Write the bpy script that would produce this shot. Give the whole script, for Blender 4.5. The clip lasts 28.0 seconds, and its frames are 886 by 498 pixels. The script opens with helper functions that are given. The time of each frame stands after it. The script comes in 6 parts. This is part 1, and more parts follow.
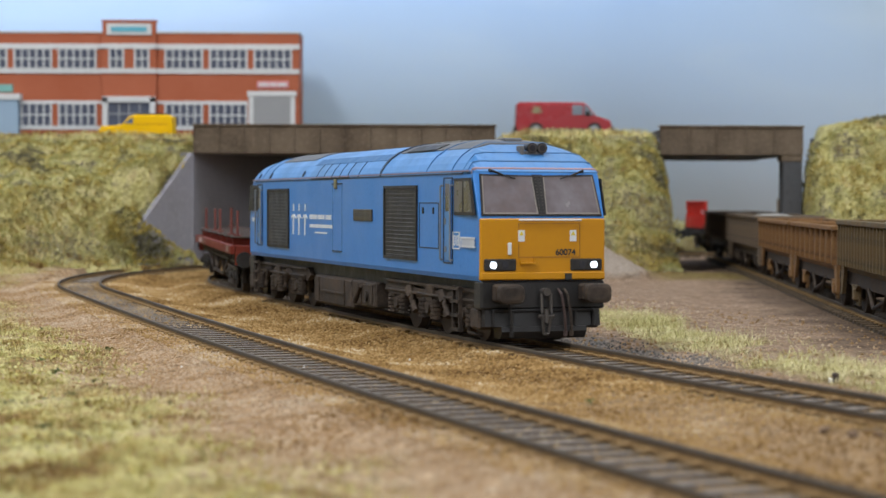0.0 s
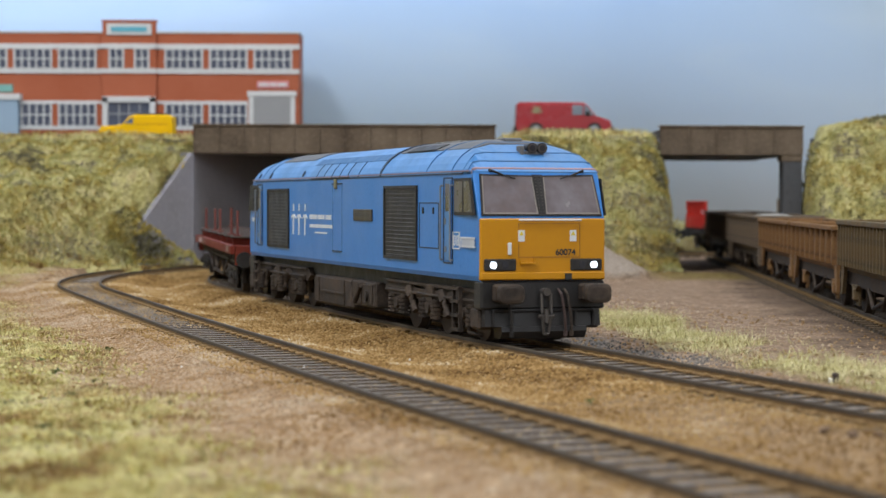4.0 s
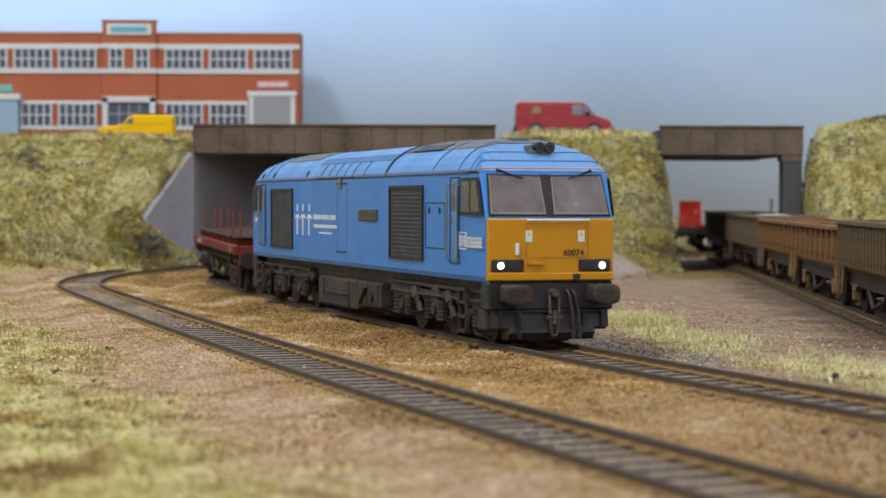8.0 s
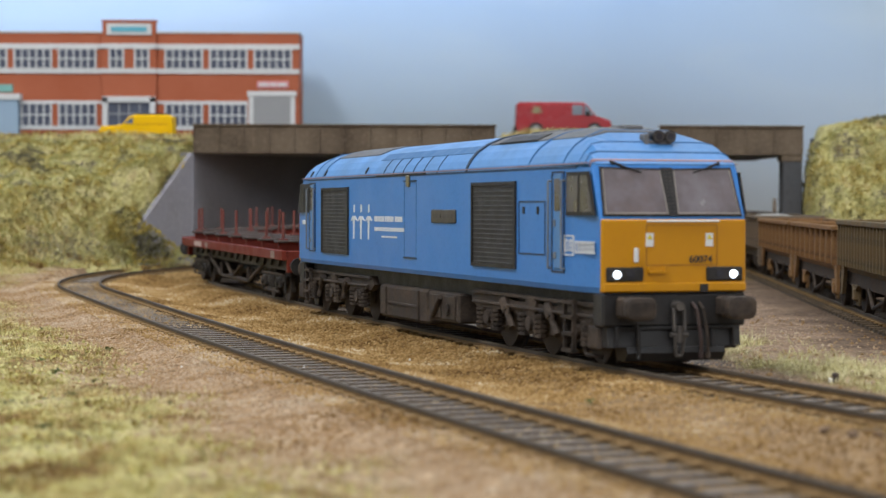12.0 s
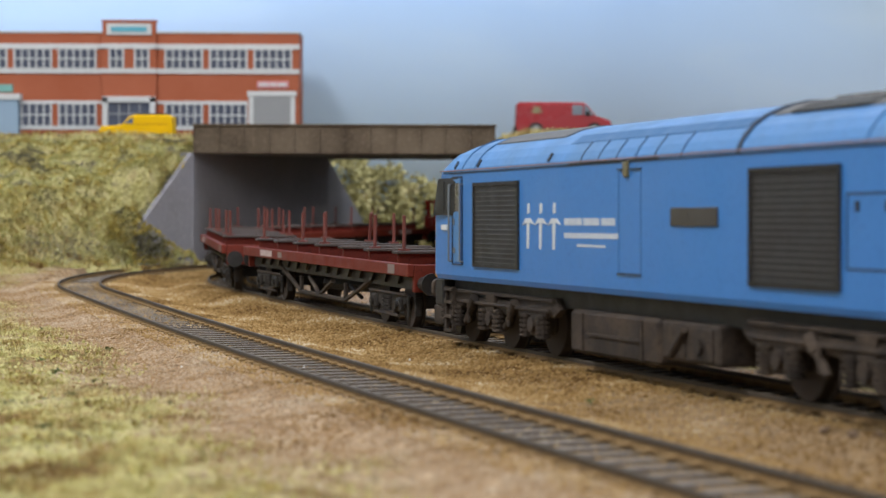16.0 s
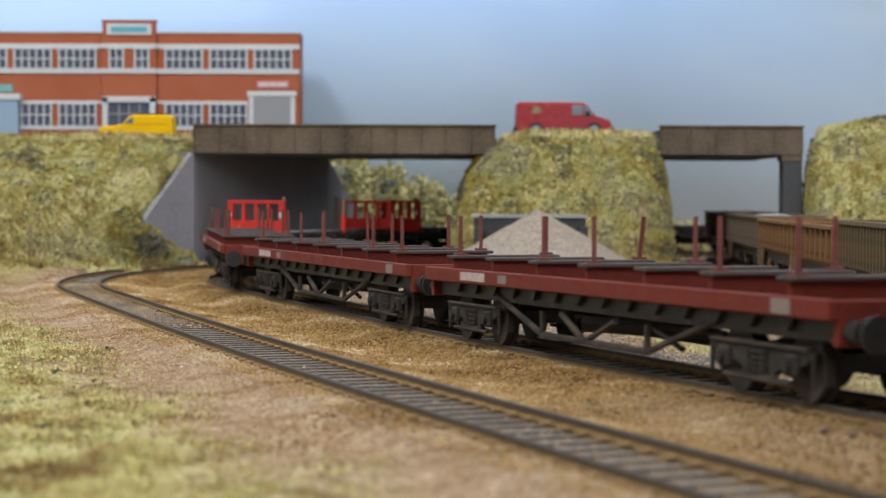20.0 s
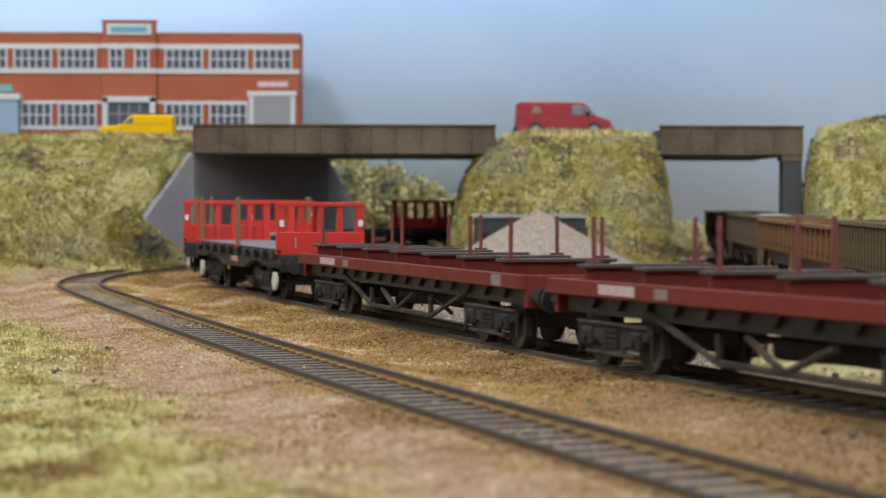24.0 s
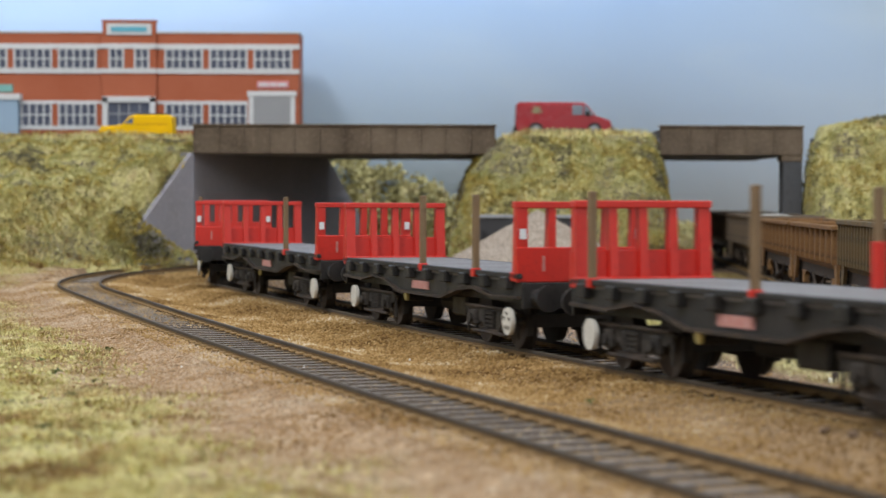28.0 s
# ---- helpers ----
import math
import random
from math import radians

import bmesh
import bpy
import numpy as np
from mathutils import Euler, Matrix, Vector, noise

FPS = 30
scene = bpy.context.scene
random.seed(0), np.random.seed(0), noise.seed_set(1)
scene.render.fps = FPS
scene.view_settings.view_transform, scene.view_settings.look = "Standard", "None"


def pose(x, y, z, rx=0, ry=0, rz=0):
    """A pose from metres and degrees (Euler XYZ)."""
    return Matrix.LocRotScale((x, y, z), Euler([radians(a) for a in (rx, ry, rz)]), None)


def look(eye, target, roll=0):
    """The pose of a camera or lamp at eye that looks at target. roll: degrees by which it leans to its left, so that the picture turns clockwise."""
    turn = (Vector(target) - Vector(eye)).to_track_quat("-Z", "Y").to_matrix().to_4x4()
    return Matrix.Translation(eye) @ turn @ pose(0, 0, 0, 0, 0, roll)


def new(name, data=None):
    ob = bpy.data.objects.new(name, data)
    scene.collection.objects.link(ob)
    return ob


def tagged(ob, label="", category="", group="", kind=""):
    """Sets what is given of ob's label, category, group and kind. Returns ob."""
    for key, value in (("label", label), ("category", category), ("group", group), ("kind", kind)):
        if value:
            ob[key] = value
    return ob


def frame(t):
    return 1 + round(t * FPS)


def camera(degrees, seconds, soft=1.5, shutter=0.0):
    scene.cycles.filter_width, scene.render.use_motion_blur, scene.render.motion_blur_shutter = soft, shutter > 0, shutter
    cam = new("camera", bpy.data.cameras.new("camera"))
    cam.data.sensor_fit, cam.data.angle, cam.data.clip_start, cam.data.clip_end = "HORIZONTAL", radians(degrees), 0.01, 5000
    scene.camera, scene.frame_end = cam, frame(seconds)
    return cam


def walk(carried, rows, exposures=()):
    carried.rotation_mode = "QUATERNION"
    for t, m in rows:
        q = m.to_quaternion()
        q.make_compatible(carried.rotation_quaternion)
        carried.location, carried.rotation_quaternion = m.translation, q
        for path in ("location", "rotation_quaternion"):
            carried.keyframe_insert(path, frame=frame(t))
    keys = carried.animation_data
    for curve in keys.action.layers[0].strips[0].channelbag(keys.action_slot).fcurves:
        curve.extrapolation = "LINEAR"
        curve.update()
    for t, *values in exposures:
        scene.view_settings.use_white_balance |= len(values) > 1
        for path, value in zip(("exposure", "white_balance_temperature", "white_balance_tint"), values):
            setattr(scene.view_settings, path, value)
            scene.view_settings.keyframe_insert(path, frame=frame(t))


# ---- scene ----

# ---- camera: stands still, low at the edge of the layout ----
cam = camera(25.18, 28.0, 1.4, 0.5)
STILL = Matrix.Translation((0.0, 0.0, 0.03694)) @ pose(0, 0, 0, 90 - 1.483, 0, 0) @ pose(0, 0, 0, 0, 0, 0.19)
walk(cam, [(0.0, STILL), (28.0, STILL)], [(0.0, 0.0), (28.0, 0.0)])
cam.data.dof.use_dof = True
cam.data.dof.focus_distance = 0.56
cam.data.dof.aperture_fstop = 41.0

# ---- light: unseen lamps over the layout and an added low fill ----
world = bpy.data.worlds.new("room_air")
world.use_nodes = True
world.node_tree.nodes["Background"].inputs[0].default_value = (0.75, 0.85, 1.0, 1)
world.node_tree.nodes["Background"].inputs[1].default_value = 0.25
scene.world = world


def area_lamp(name, at, target, sx, sy, watts, colour):
    data = bpy.data.lights.new(name, "AREA")
    data.shape, data.size, data.size_y, data.energy, data.color = "RECTANGLE", sx, sy, watts, colour
    ob = new(name, data)
    ob.matrix_basis = look(at, target)
    return tagged(ob, "broad white light out of view, lighting the layout", "lamp")


area_lamp("ceiling_lamp", (-0.78, -0.25, 1.48), (0.02, 0.95, 0.03), 0.42, 0.34, 26.0, (0.95, 0.975, 1.0))
# fill added low at front right to brighten the wall beneath the bridge
area_lamp("standing_lamp", (0.55, -1.2, 0.75), (0.0, 1.0, 0.03), 0.9, 0.6, 11.0, (0.95, 0.97, 1.0))
# turned to the sky board to lift its dim middle
area_lamp("ceiling_lamp", (0.42, 0.74, 1.5), (0.1, 1.5, 0.08), 1.0, 0.5, 11.0, (0.82, 0.90, 1.0))

# ---- small tools; lengths in millimetres of the model ----
MM = 0.001


def at(x, y, z, rz=0.0, rx=0.0, ry=0.0):
    return pose(x * MM, y * MM, z * MM, rx, ry, rz)


def thing(name, label, category, m=None, group="", kind=""):
    ob = tagged(new(name), label, category, group, kind)
    ob.empty_display_size = 0.01
    if m is not None:
        ob.matrix_basis = m
    return ob


def finish(bm, name, smooth=False):
    me = bpy.data.meshes.new(name)
    bmesh.ops.scale(bm, vec=(MM, MM, MM), verts=bm.verts)
    bm.to_mesh(me)
    bm.free()
    if smooth:
        me.shade_smooth()
    return me


def part(name, bm, material, parent=None, label="", smooth=False, m=None):
    me = bm if isinstance(bm, bpy.types.Mesh) else finish(bm, name, smooth)
    if not me.materials:
        me.materials.append(material)
    ob = new(name, me)
    if parent is not None:
        ob.parent = parent
    if m is not None:
        ob.matrix_basis = m
    if label:
        ob["label"] = label
    return ob


def box(bm, x0, x1, y0, y1, z0, z1, bevel=0.0, seg=1):
    r = bmesh.ops.create_cube(bm, size=1.0)
    vs = r["verts"]
    for v in vs:
        v.co = Vector((x0 + (v.co.x + .5) * (x1 - x0), y0 + (v.co.y + .5) * (y1 - y0), z0 + (v.co.z + .5) * (z1 - z0)))
    if bevel > 0:
        es = list({e for v in vs for e in v.link_edges})
        bmesh.ops.bevel(bm, geom=es, offset=bevel, segments=seg, affect="EDGES", profile=0.6)
    return bm


def boxes(*rows, bevel=0.0):
    bm = bmesh.new()
    for r in rows:
        box(bm, *r, bevel=bevel)
    return bm


def rod(bm, a, b, r, seg=8, r2=None):
    a, b = Vector(a), Vector(b)
    d = b - a
    m = Matrix.Translation((a + b) / 2) @ d.to_track_quat("Z", "Y").to_matrix().to_4x4()
    bmesh.ops.create_cone(bm, cap_ends=True, segments=seg, radius1=r, radius2=r if r2 is None else r2, depth=d.length, matrix=m)
    return bm


def rods(*rows, seg=8):
    bm = bmesh.new()
    for a, b, r in rows:
        rod(bm, a, b, r, seg)
    return bm


def loft(bm, rings, closed=True, caps=True):
    """Skins a row of rings of equally many points."""
    vs = [[bm.verts.new(p) for p in ring] for ring in rings]
    n = len(rings[0])
    for a, b in zip(vs, vs[1:]):
        for i in range(n if closed else n - 1):
            j = (i + 1) % n
            bm.faces.new((a[i], a[j], b[j], b[i]))
    if caps and closed:
        bm.faces.new(vs[0][::-1])
        bm.faces.new(vs[-1])
    bmesh.ops.recalc_face_normals(bm, faces=bm.faces)
    return bm


def plate(bm, outline, y0, y1):
    """A slab with an outline in x, z between two y."""
    return loft(bm, [[(x, y0, z) for x, z in outline], [(x, y1, z) for x, z in outline]])


# ---- materials ----
DIM = 0.74  # even cut of every base colour but the sky's, to balance brightness


# Scales a base colour down evenly; adds no pattern.
def dusty(c):
    return tuple(v * DIM for v in c)


def material(name, colours, rough=0.6, metal=0.0, grain=400.0, stain=60.0, bump=0.2, wear=0.5, spec=0.4, random_tint=0.0, depth=0.0004):
    """colours: base, lighter or darker patches, fine specks. grain and stain: pattern sizes, waves a metre."""
    m = bpy.data.materials.new(name)
    m.use_nodes = True
    t = m.node_tree
    b = t.nodes["Principled BSDF"]
    tc = t.nodes.new("ShaderNodeTexCoord")

    def noise_of(scale, detail=5.0, rough_=0.6):
        n = t.nodes.new("ShaderNodeTexNoise")
        n.inputs["Scale"].default_value, n.inputs["Detail"].default_value, n.inputs["Roughness"].default_value = scale, detail, rough_
        t.links.new(tc.outputs["Object"], n.inputs["Vector"])
        return n

    def ramp(src, a, c):
        r = t.nodes.new("ShaderNodeMapRange")
        r.inputs[1].default_value, r.inputs[2].default_value = a, c
        t.links.new(src, r.inputs[0])
        return r.outputs[0]

    def mix(f, a, c):
        x = t.nodes.new("ShaderNodeMix")
        x.data_type = "RGBA"
        for s, v in ((0, f), (6, a), (7, c)):
            if isinstance(v, (tuple, list)):
                x.inputs[s].default_value = (*v, 1)
            elif isinstance(v, float):
                x.inputs[s].default_value = v
            else:
                t.links.new(v, x.inputs[s])
        return x.outputs[2]

    cs = [dusty(c) for c in colours]
    big, fine = noise_of(stain, 4.0), noise_of(grain, 6.0, 0.7)
    col = cs[0]
    if len(cs) > 1:
        f = t.nodes.new("ShaderNodeMath")
        f.operation = "MULTIPLY"
        f.inputs[1].default_value = wear
        t.links.new(ramp(big.outputs[0], 0.38, 0.68), f.inputs[0])
        col = mix(f.outputs[0], cs[0], cs[1])
    if len(cs) > 2:
        col = mix(ramp(fine.outputs[0], 0.5, 0.72), col, cs[2])
    if random_tint > 0:
        oi = t.nodes.new("ShaderNodeObjectInfo")
        hsv = t.nodes.new("ShaderNodeHueSaturation")
        t.links.new(ramp(oi.outputs["Random"], 0, 1), hsv.inputs["Value"])
        hsv.inputs["Value"].default_value = 1
        mr = hsv.inputs["Value"].links[0].from_node
        mr.inputs[3].default_value, mr.inputs[4].default_value = 1 - random_tint, 1 + random_tint
        if isinstance(col, tuple):
            hsv.inputs["Color"].default_value = (*col, 1)
        else:
            t.links.new(col, hsv.inputs["Color"])
        col = hsv.outputs[0]
    if isinstance(col, tuple):
        b.inputs["Base Color"].default_value = (*col, 1)
    else:
        t.links.new(col, b.inputs["Base Color"])
    rr = t.nodes.new("ShaderNodeMapRange")
    rr.inputs[1].default_value, rr.inputs[2].default_value = 0.3, 0.7
    rr.inputs[3].default_value, rr.inputs[4].default_value = max(0.02, rough - 0.12), min(1, rough + 0.12)
    t.links.new(big.outputs[0], rr.inputs[0])
    t.links.new(rr.outputs[0], b.inputs["Roughness"])
    b.inputs["Metallic"].default_value = metal
    b.inputs["Specular IOR Level"].default_value = spec
    if bump > 0:
        bp = t.nodes.new("ShaderNodeBump")
        bp.inputs["Strength"].default_value, bp.inputs["Distance"].default_value = bump, depth
        t.links.new(fine.outputs[0], bp.inputs["Height"])
        t.links.new(bp.outputs[0], b.inputs["Normal"])
    return m


def glow(name, colour, power):
    m = bpy.data.materials.new(name)
    m.use_nodes = True
    b = m.node_tree.nodes["Principled BSDF"]
    b.inputs["Base Color"].default_value = (*colour, 1)
    b.inputs["Emission Color"].default_value = (*colour, 1)
    b.inputs["Emission Strength"].default_value = power
    return m


def glass(name, colour, rough=0.05, alpha=0.35):
    m = bpy.data.materials.new(name)
    m.use_nodes = True
    b = m.node_tree.nodes["Principled BSDF"]
    b.inputs["Base Color"].default_value = (*colour, 1)
    b.inputs["Roughness"].default_value = rough
    b.inputs["Alpha"].default_value = alpha
    return m


BLUE = material("sky_blue_paint", [(0.036, 0.215, 0.63), (0.055, 0.24, 0.63), (0.03, 0.18, 0.54)], 0.4, grain=900, stain=25, bump=0.03, wear=0.6)
ROOFBLUE = material("dusty_blue_roof_paint", [(0.06, 0.24, 0.58), (0.14, 0.27, 0.47), (0.055, 0.19, 0.45)], 0.42, grain=700, stain=60, bump=0.05, wear=0.8)
ROOFGREY = material("weathered_roof_grey", [(0.15, 0.145, 0.145), (0.13, 0.17, 0.22), (0.11, 0.1, 0.095)], 0.7, grain=800, stain=90, bump=0.15)
YELLOW = material("warning_yellow_paint", [(0.60, 0.27, 0.006), (0.54, 0.235, 0.007), (0.57, 0.25, 0.007)], 0.42, grain=900, stain=40, bump=0.03, wear=0.5, spec=0.25)
BLACK = material("grimy_black", [(0.017, 0.016, 0.016), (0.046, 0.04, 0.036), (0.011, 0.01, 0.01)], 0.55, grain=700, stain=160, bump=0.25, wear=0.7, spec=0.3)
FRAME = material("dusty_underframe", [(0.036, 0.028, 0.024), (0.125, 0.09, 0.066), (0.016, 0.014, 0.012)], 0.7, wear=0.8, grain=900, stain=130, bump=0.3, spec=0.2)
GRILLE = material("grille_slat", [(0.05, 0.046, 0.044), (0.07, 0.062, 0.056)], 0.6, grain=900, stain=200, bump=0.1)
WHEEL = material("rusty_wheel", [(0.045, 0.034, 0.028), (0.10, 0.07, 0.05)], 0.8, 0.0, grain=900, stain=250, bump=0.2)
RAIL = material("rusted_rail_side", [(0.26, 0.155, 0.06), (0.36, 0.225, 0.09), (0.14, 0.085, 0.04)], 0.85, 0.0, grain=700, stain=40, bump=0.3)
RAILTOP = material("dull_rail_head", [(0.07, 0.052, 0.036), (0.11, 0.08, 0.05)], 0.75, 0.0, grain=600, stain=40, bump=0.05)
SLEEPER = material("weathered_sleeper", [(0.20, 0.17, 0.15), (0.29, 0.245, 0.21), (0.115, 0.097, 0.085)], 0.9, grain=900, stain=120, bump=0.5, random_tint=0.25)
# dark side colour stands for the shade in the gaps between sleepers
SLEEPERSHADE = material("shaded_sleeper_side", [(0.085, 0.062, 0.042), (0.14, 0.10, 0.065)], 0.9, grain=900, stain=120, bump=0.3)
SLEEPEREND = material("ochre_dusted_sleeper_end", [(0.17, 0.11, 0.05), (0.30, 0.195, 0.09)], 0.95, grain=900, stain=260, bump=0.4, random_tint=0.3)
WHITE = material("white_paint", [(0.68, 0.68, 0.68), (0.6, 0.6, 0.59)], 0.55, grain=800, stain=80, bump=0.05)
RED = material("bright_red_paint", [(0.62, 0.024, 0.012), (0.54, 0.02, 0.012), (0.48, 0.02, 0.012)], 0.5, grain=800, stain=50, bump=0.05, wear=0.6)
MAROON = material("oxide_red_paint", [(0.175, 0.022, 0.012), (0.21, 0.036, 0.02), (0.10, 0.015, 0.01)], 0.6, grain=800, stain=90, bump=0.15, wear=0.8, spec=0.2)
TIMBER = material("grey_deck_boards", [(0.19, 0.18, 0.185), (0.25, 0.235, 0.23), (0.12, 0.115, 0.115)], 0.7, grain=700, stain=60, bump=0.3, random_tint=0.15)
BOLSTER = material("dark_bolster", [(0.06, 0.042, 0.036), (0.10, 0.068, 0.055), (0.032, 0.024, 0.021)], 0.7, grain=800, stain=100, bump=0.3)
STAKE = material("brown_stake", [(0.19, 0.12, 0.06), (0.26, 0.17, 0.09)], 0.7, grain=800, stain=150, bump=0.2)
CONCRETE = material("stained_concrete", [(0.155, 0.113, 0.075), (0.085, 0.06, 0.04), (0.22, 0.168, 0.118)], 0.9, grain=500, stain=45, bump=0.4, wear=0.9)
GREYWALL = material("grey_painted_wall", [(0.33, 0.315, 0.35), (0.25, 0.23, 0.235), (0.39, 0.37, 0.395)], 0.9, grain=500, stain=22, bump=0.2)
BRICK = material("red_brickpaper", [(0.43, 0.11, 0.045), (0.36, 0.09, 0.038), (0.48, 0.135, 0.06)], 0.75, grain=1200, stain=35, bump=0.05)
GLASSDARK = material("dark_window_pane", [(0.075, 0.085, 0.125), (0.15, 0.165, 0.21)], 0.55, spec=0.2, grain=300, stain=80, bump=0.0)
SHUTTER = material("grey_shutter", [(0.34, 0.34, 0.35), (0.4, 0.4, 0.4)], 0.6, grain=600, stain=60, bump=0.1)

# ---- plan: two parallel running lines, straight towards the viewer and curving away under the road bridge ----
BEND, ANGLE = 480.0, radians(72.6)
FWD = Vector((math.cos(ANGLE), -math.sin(ANGLE)))
TANGENT = Vector((-85.85, 840.0))
INNER = ((13.9, 417.5), (-153.1, 487.4))  # the inner line bends behind these lengths, with these radii
CENTRE = TANGENT + BEND * Vector((math.sin(ANGLE), math.cos(ANGLE)))
SPACING = 67.0
OUTER = ((21.0, 430.0), (-110.0, 480.0))  # the outer line bends likewise


def rise(y):
    """The boards climb a little towards the viewer."""
    return 2.02e-5 * max(0.0, 683.0 - y) ** 2


def line_at(s, out=0.0):
    """Place and heading on the inner line, s mm past the end of the curve, or on a line lying out mm outside it."""
    side = Vector((-math.sin(ANGLE), -math.cos(ANGLE)))
    bends = INNER if out == 0 else OUTER if out == SPACING else None
    if bends and s < bends[0][0]:
        p, h, end = TANGENT + side * out + FWD * bends[0][0], -ANGLE, bends[0][0]
        for (a, r), stop in zip(bends, (bends[1][0], -1e9)):
            d = min(end, a) - max(s, stop)
            if d > 0:
                h2 = h - d / r
                p = p - Vector((r * (math.sin(h) - math.sin(h2)), -r * (math.cos(h) - math.cos(h2))))
                h = h2
        return p.x, p.y, rise(p.y), h
    if s >= 0 or bends:
        p, h = TANGENT + FWD * s + side * out, -ANGLE
    else:
        a = -s / BEND
        v = Matrix.Rotation(-a, 2) @ (side * (BEND + out))
        p, h = CENTRE + v, -ANGLE - a
    return p.x, p.y, rise(p.y), h


INNER_YX = sorted((line_at(s)[1], line_at(s)[0]) for s in range(-860, 900, 10))
OUTER_YX = sorted((line_at(s, SPACING)[1], line_at(s, SPACING)[0]) for s in range(-640, 900, 10))
OUTER_GRID = [float(v) for v in np.interp(np.arange(0, 1500, 4.0), [q[0] for q in OUTER_YX], [q[1] for q in OUTER_YX])]
INNER_GRID = [float(v) for v in np.interp(np.arange(0, 1500, 4.0), [q[0] for q in INNER_YX], [q[1] for q in INNER_YX])]


def line_x(y, out=0.0):
    """Where a line lies at a given depth."""
    if out in (0.0, SPACING):
        q = min(max(y, 0.0), 1490.0) / 4.0
        i = int(q)
        grid = INNER_GRID if out == 0.0 else OUTER_GRID
        return grid[i] + (grid[i + 1] - grid[i]) * (q - i)
    r = BEND + out
    if y > CENTRE.y:
        q = r * r - (y - CENTRE.y) ** 2
        return CENTRE.x - math.sqrt(q) if q > 0 else 1e6
    t0 = TANGENT + Vector((-math.sin(ANGLE), -math.cos(ANGLE))) * out
    if y > t0.y:
        return CENTRE.x - math.sqrt(r * r - (y - CENTRE.y) ** 2)
    return t0.x + (t0.y - y) / math.tan(ANGLE)


def siding_x(y):
    return 107.0 + 0.0632 * y


def ease(a, b, x):
    t = min(1.0, max(0.0, (x - a) / (b - a)))
    return t * t * (3 - 2 * t)


ROAD_Z, YARD_Z, BRIDGE_Y0, BRIDGE_Y1 = 75.0, 72.6, 1100.0, 1260.0


def wall_x(y):
    """The face of the left abutment and its wings."""
    if y < 1066:
        return -162.1 - (1066 - y) * 0.45
    if y < BRIDGE_Y0:
        return -139.0 - (BRIDGE_Y0 - y) * 0.68
    return line_x(min(y, 1330.0), 44.0)


def shoulder_of(d, width):
    """A steep foot that rounds off to level ground: 0 at the foot, 1 from width on."""
    t = min(1.0, max(0.0, d / width))
    return math.sqrt(1 - (1 - t) ** 2.2)


def bank(x, y):
    """How far the ground is raised to the road, 0 to 1."""
    n = noise.noise(Vector((x * 0.02, y * 0.02, 3.0)))
    left = min(1.0, max(0.0, (y - 968 - 16 * n) / 150)) ** 0.85 * ease(0, 5 + 60 * ease(0, 50, 1080 - y), wall_x(y) - 1 - x)
    if y > 1262:
        left *= ease(0, 14, -84 - x)
    mid = ease(1040 + 6 * n, 1105 + 6 * n, y) * shoulder_of(x - 5 - 4 * n, 42) * shoulder_of(126 - x + 3 * n, 14) * (1 - ease(1255, 1285, y))
    right = ease(1020 + 6 * n, 1095, y) * shoulder_of(x - 199 - 3 * n - 0.22 * max(0.0, y - 1108), 9) * (1 - ease(1262, 1290, y))
    return max(left, mid, right)


def pile(x, y):
    """The heap of ballast before the mound."""
    d = math.hypot(x - 48, (y - 1005) * 1.15)
    return max(0.0, 31.5 - d * 0.56 - 0.4)


def bed(x, y):
    """Height of the bare ground."""
    z = rise(y) - 4.2
    d0 = abs(x - line_x(y)) * 0.95 if y < 1400 else 99
    d1 = abs(x - line_x(y, SPACING)) * 0.95 if y < 1450 else 99
    rough = (0.8 - 0.5 * (1 - ease(820, 1000, y))) * noise.noise(Vector((x * 0.05, y * 0.05, 0))) + (0.7 - 0.4 * (1 - ease(820, 1000, y))) * noise.noise(Vector((x * 0.2, y * 0.2, 5)))
    clear = ease(17, 26, min(d0, d1, abs(x - siding_x(y)) + 2))
    z += rough * (0.15 + 0.85 * clear)
    z += 1.85 * (1 - ease(17, 28, min(d0, d1))) + (0.36 + 0.3 * noise.noise(Vector((x * 0.35, y * 0.35, 8)))) * ease(8.8, 11, min(d0, d1)) * (1 - ease(17, 28, min(d0, d1)))
    if y < 1300:
        z += 0.4 * ease(540, 640, y) * (1 - ease(6.5, 8.5, d1))
    if y > 850 and x < line_x(min(y, 1300), SPACING) - 26:
        z += 4.5 * ease(850, 1010, y)
    if x > line_x(min(y, 1300)) + 20 and y < 1100:
        z += 0.8 * ease(20, 50, x - line_x(min(y, 1300)))
    if y < 1000 and x < line_x(y, SPACING) - 24:
        g = ease(24, 60, line_x(y, SPACING) - x)
        z += g * (1.5 * noise.noise(Vector((x * 0.07, y * 0.07, 13))) + 0.9 * noise.noise(Vector((x * 0.19, y * 0.19, 14))))
    e = bank(x, y)
    if e > 0:
        top = YARD_Z - 2.2 if x < -100 else ROAD_Z - 2.6 if x < 199 else ROAD_Z - 8 + 15 * ease(199, 238, x)
        lump = 4.5 * noise.noise(Vector((x * 0.045, y * 0.045, 9))) + 3.2 * noise.noise(Vector((x * 0.13, y * 0.13, 2))) + 1.6 * noise.noise(Vector((x * 0.3, y * 0.3, 6)))
        z = z + e * (top - z) + lump * min(1, 4 * e) * (1 - 0.7 * ease(0.85, 1, e))
    return max(z, pile(x, y) + 0.5 * noise.noise(Vector((x * 0.3, y * 0.3, 1))) if pile(x, y) > 0 else z)


def strip_shift(y):
    """The grass beside the line draws away from it behind."""
    return 0.2 * max(0.0, y - 480)


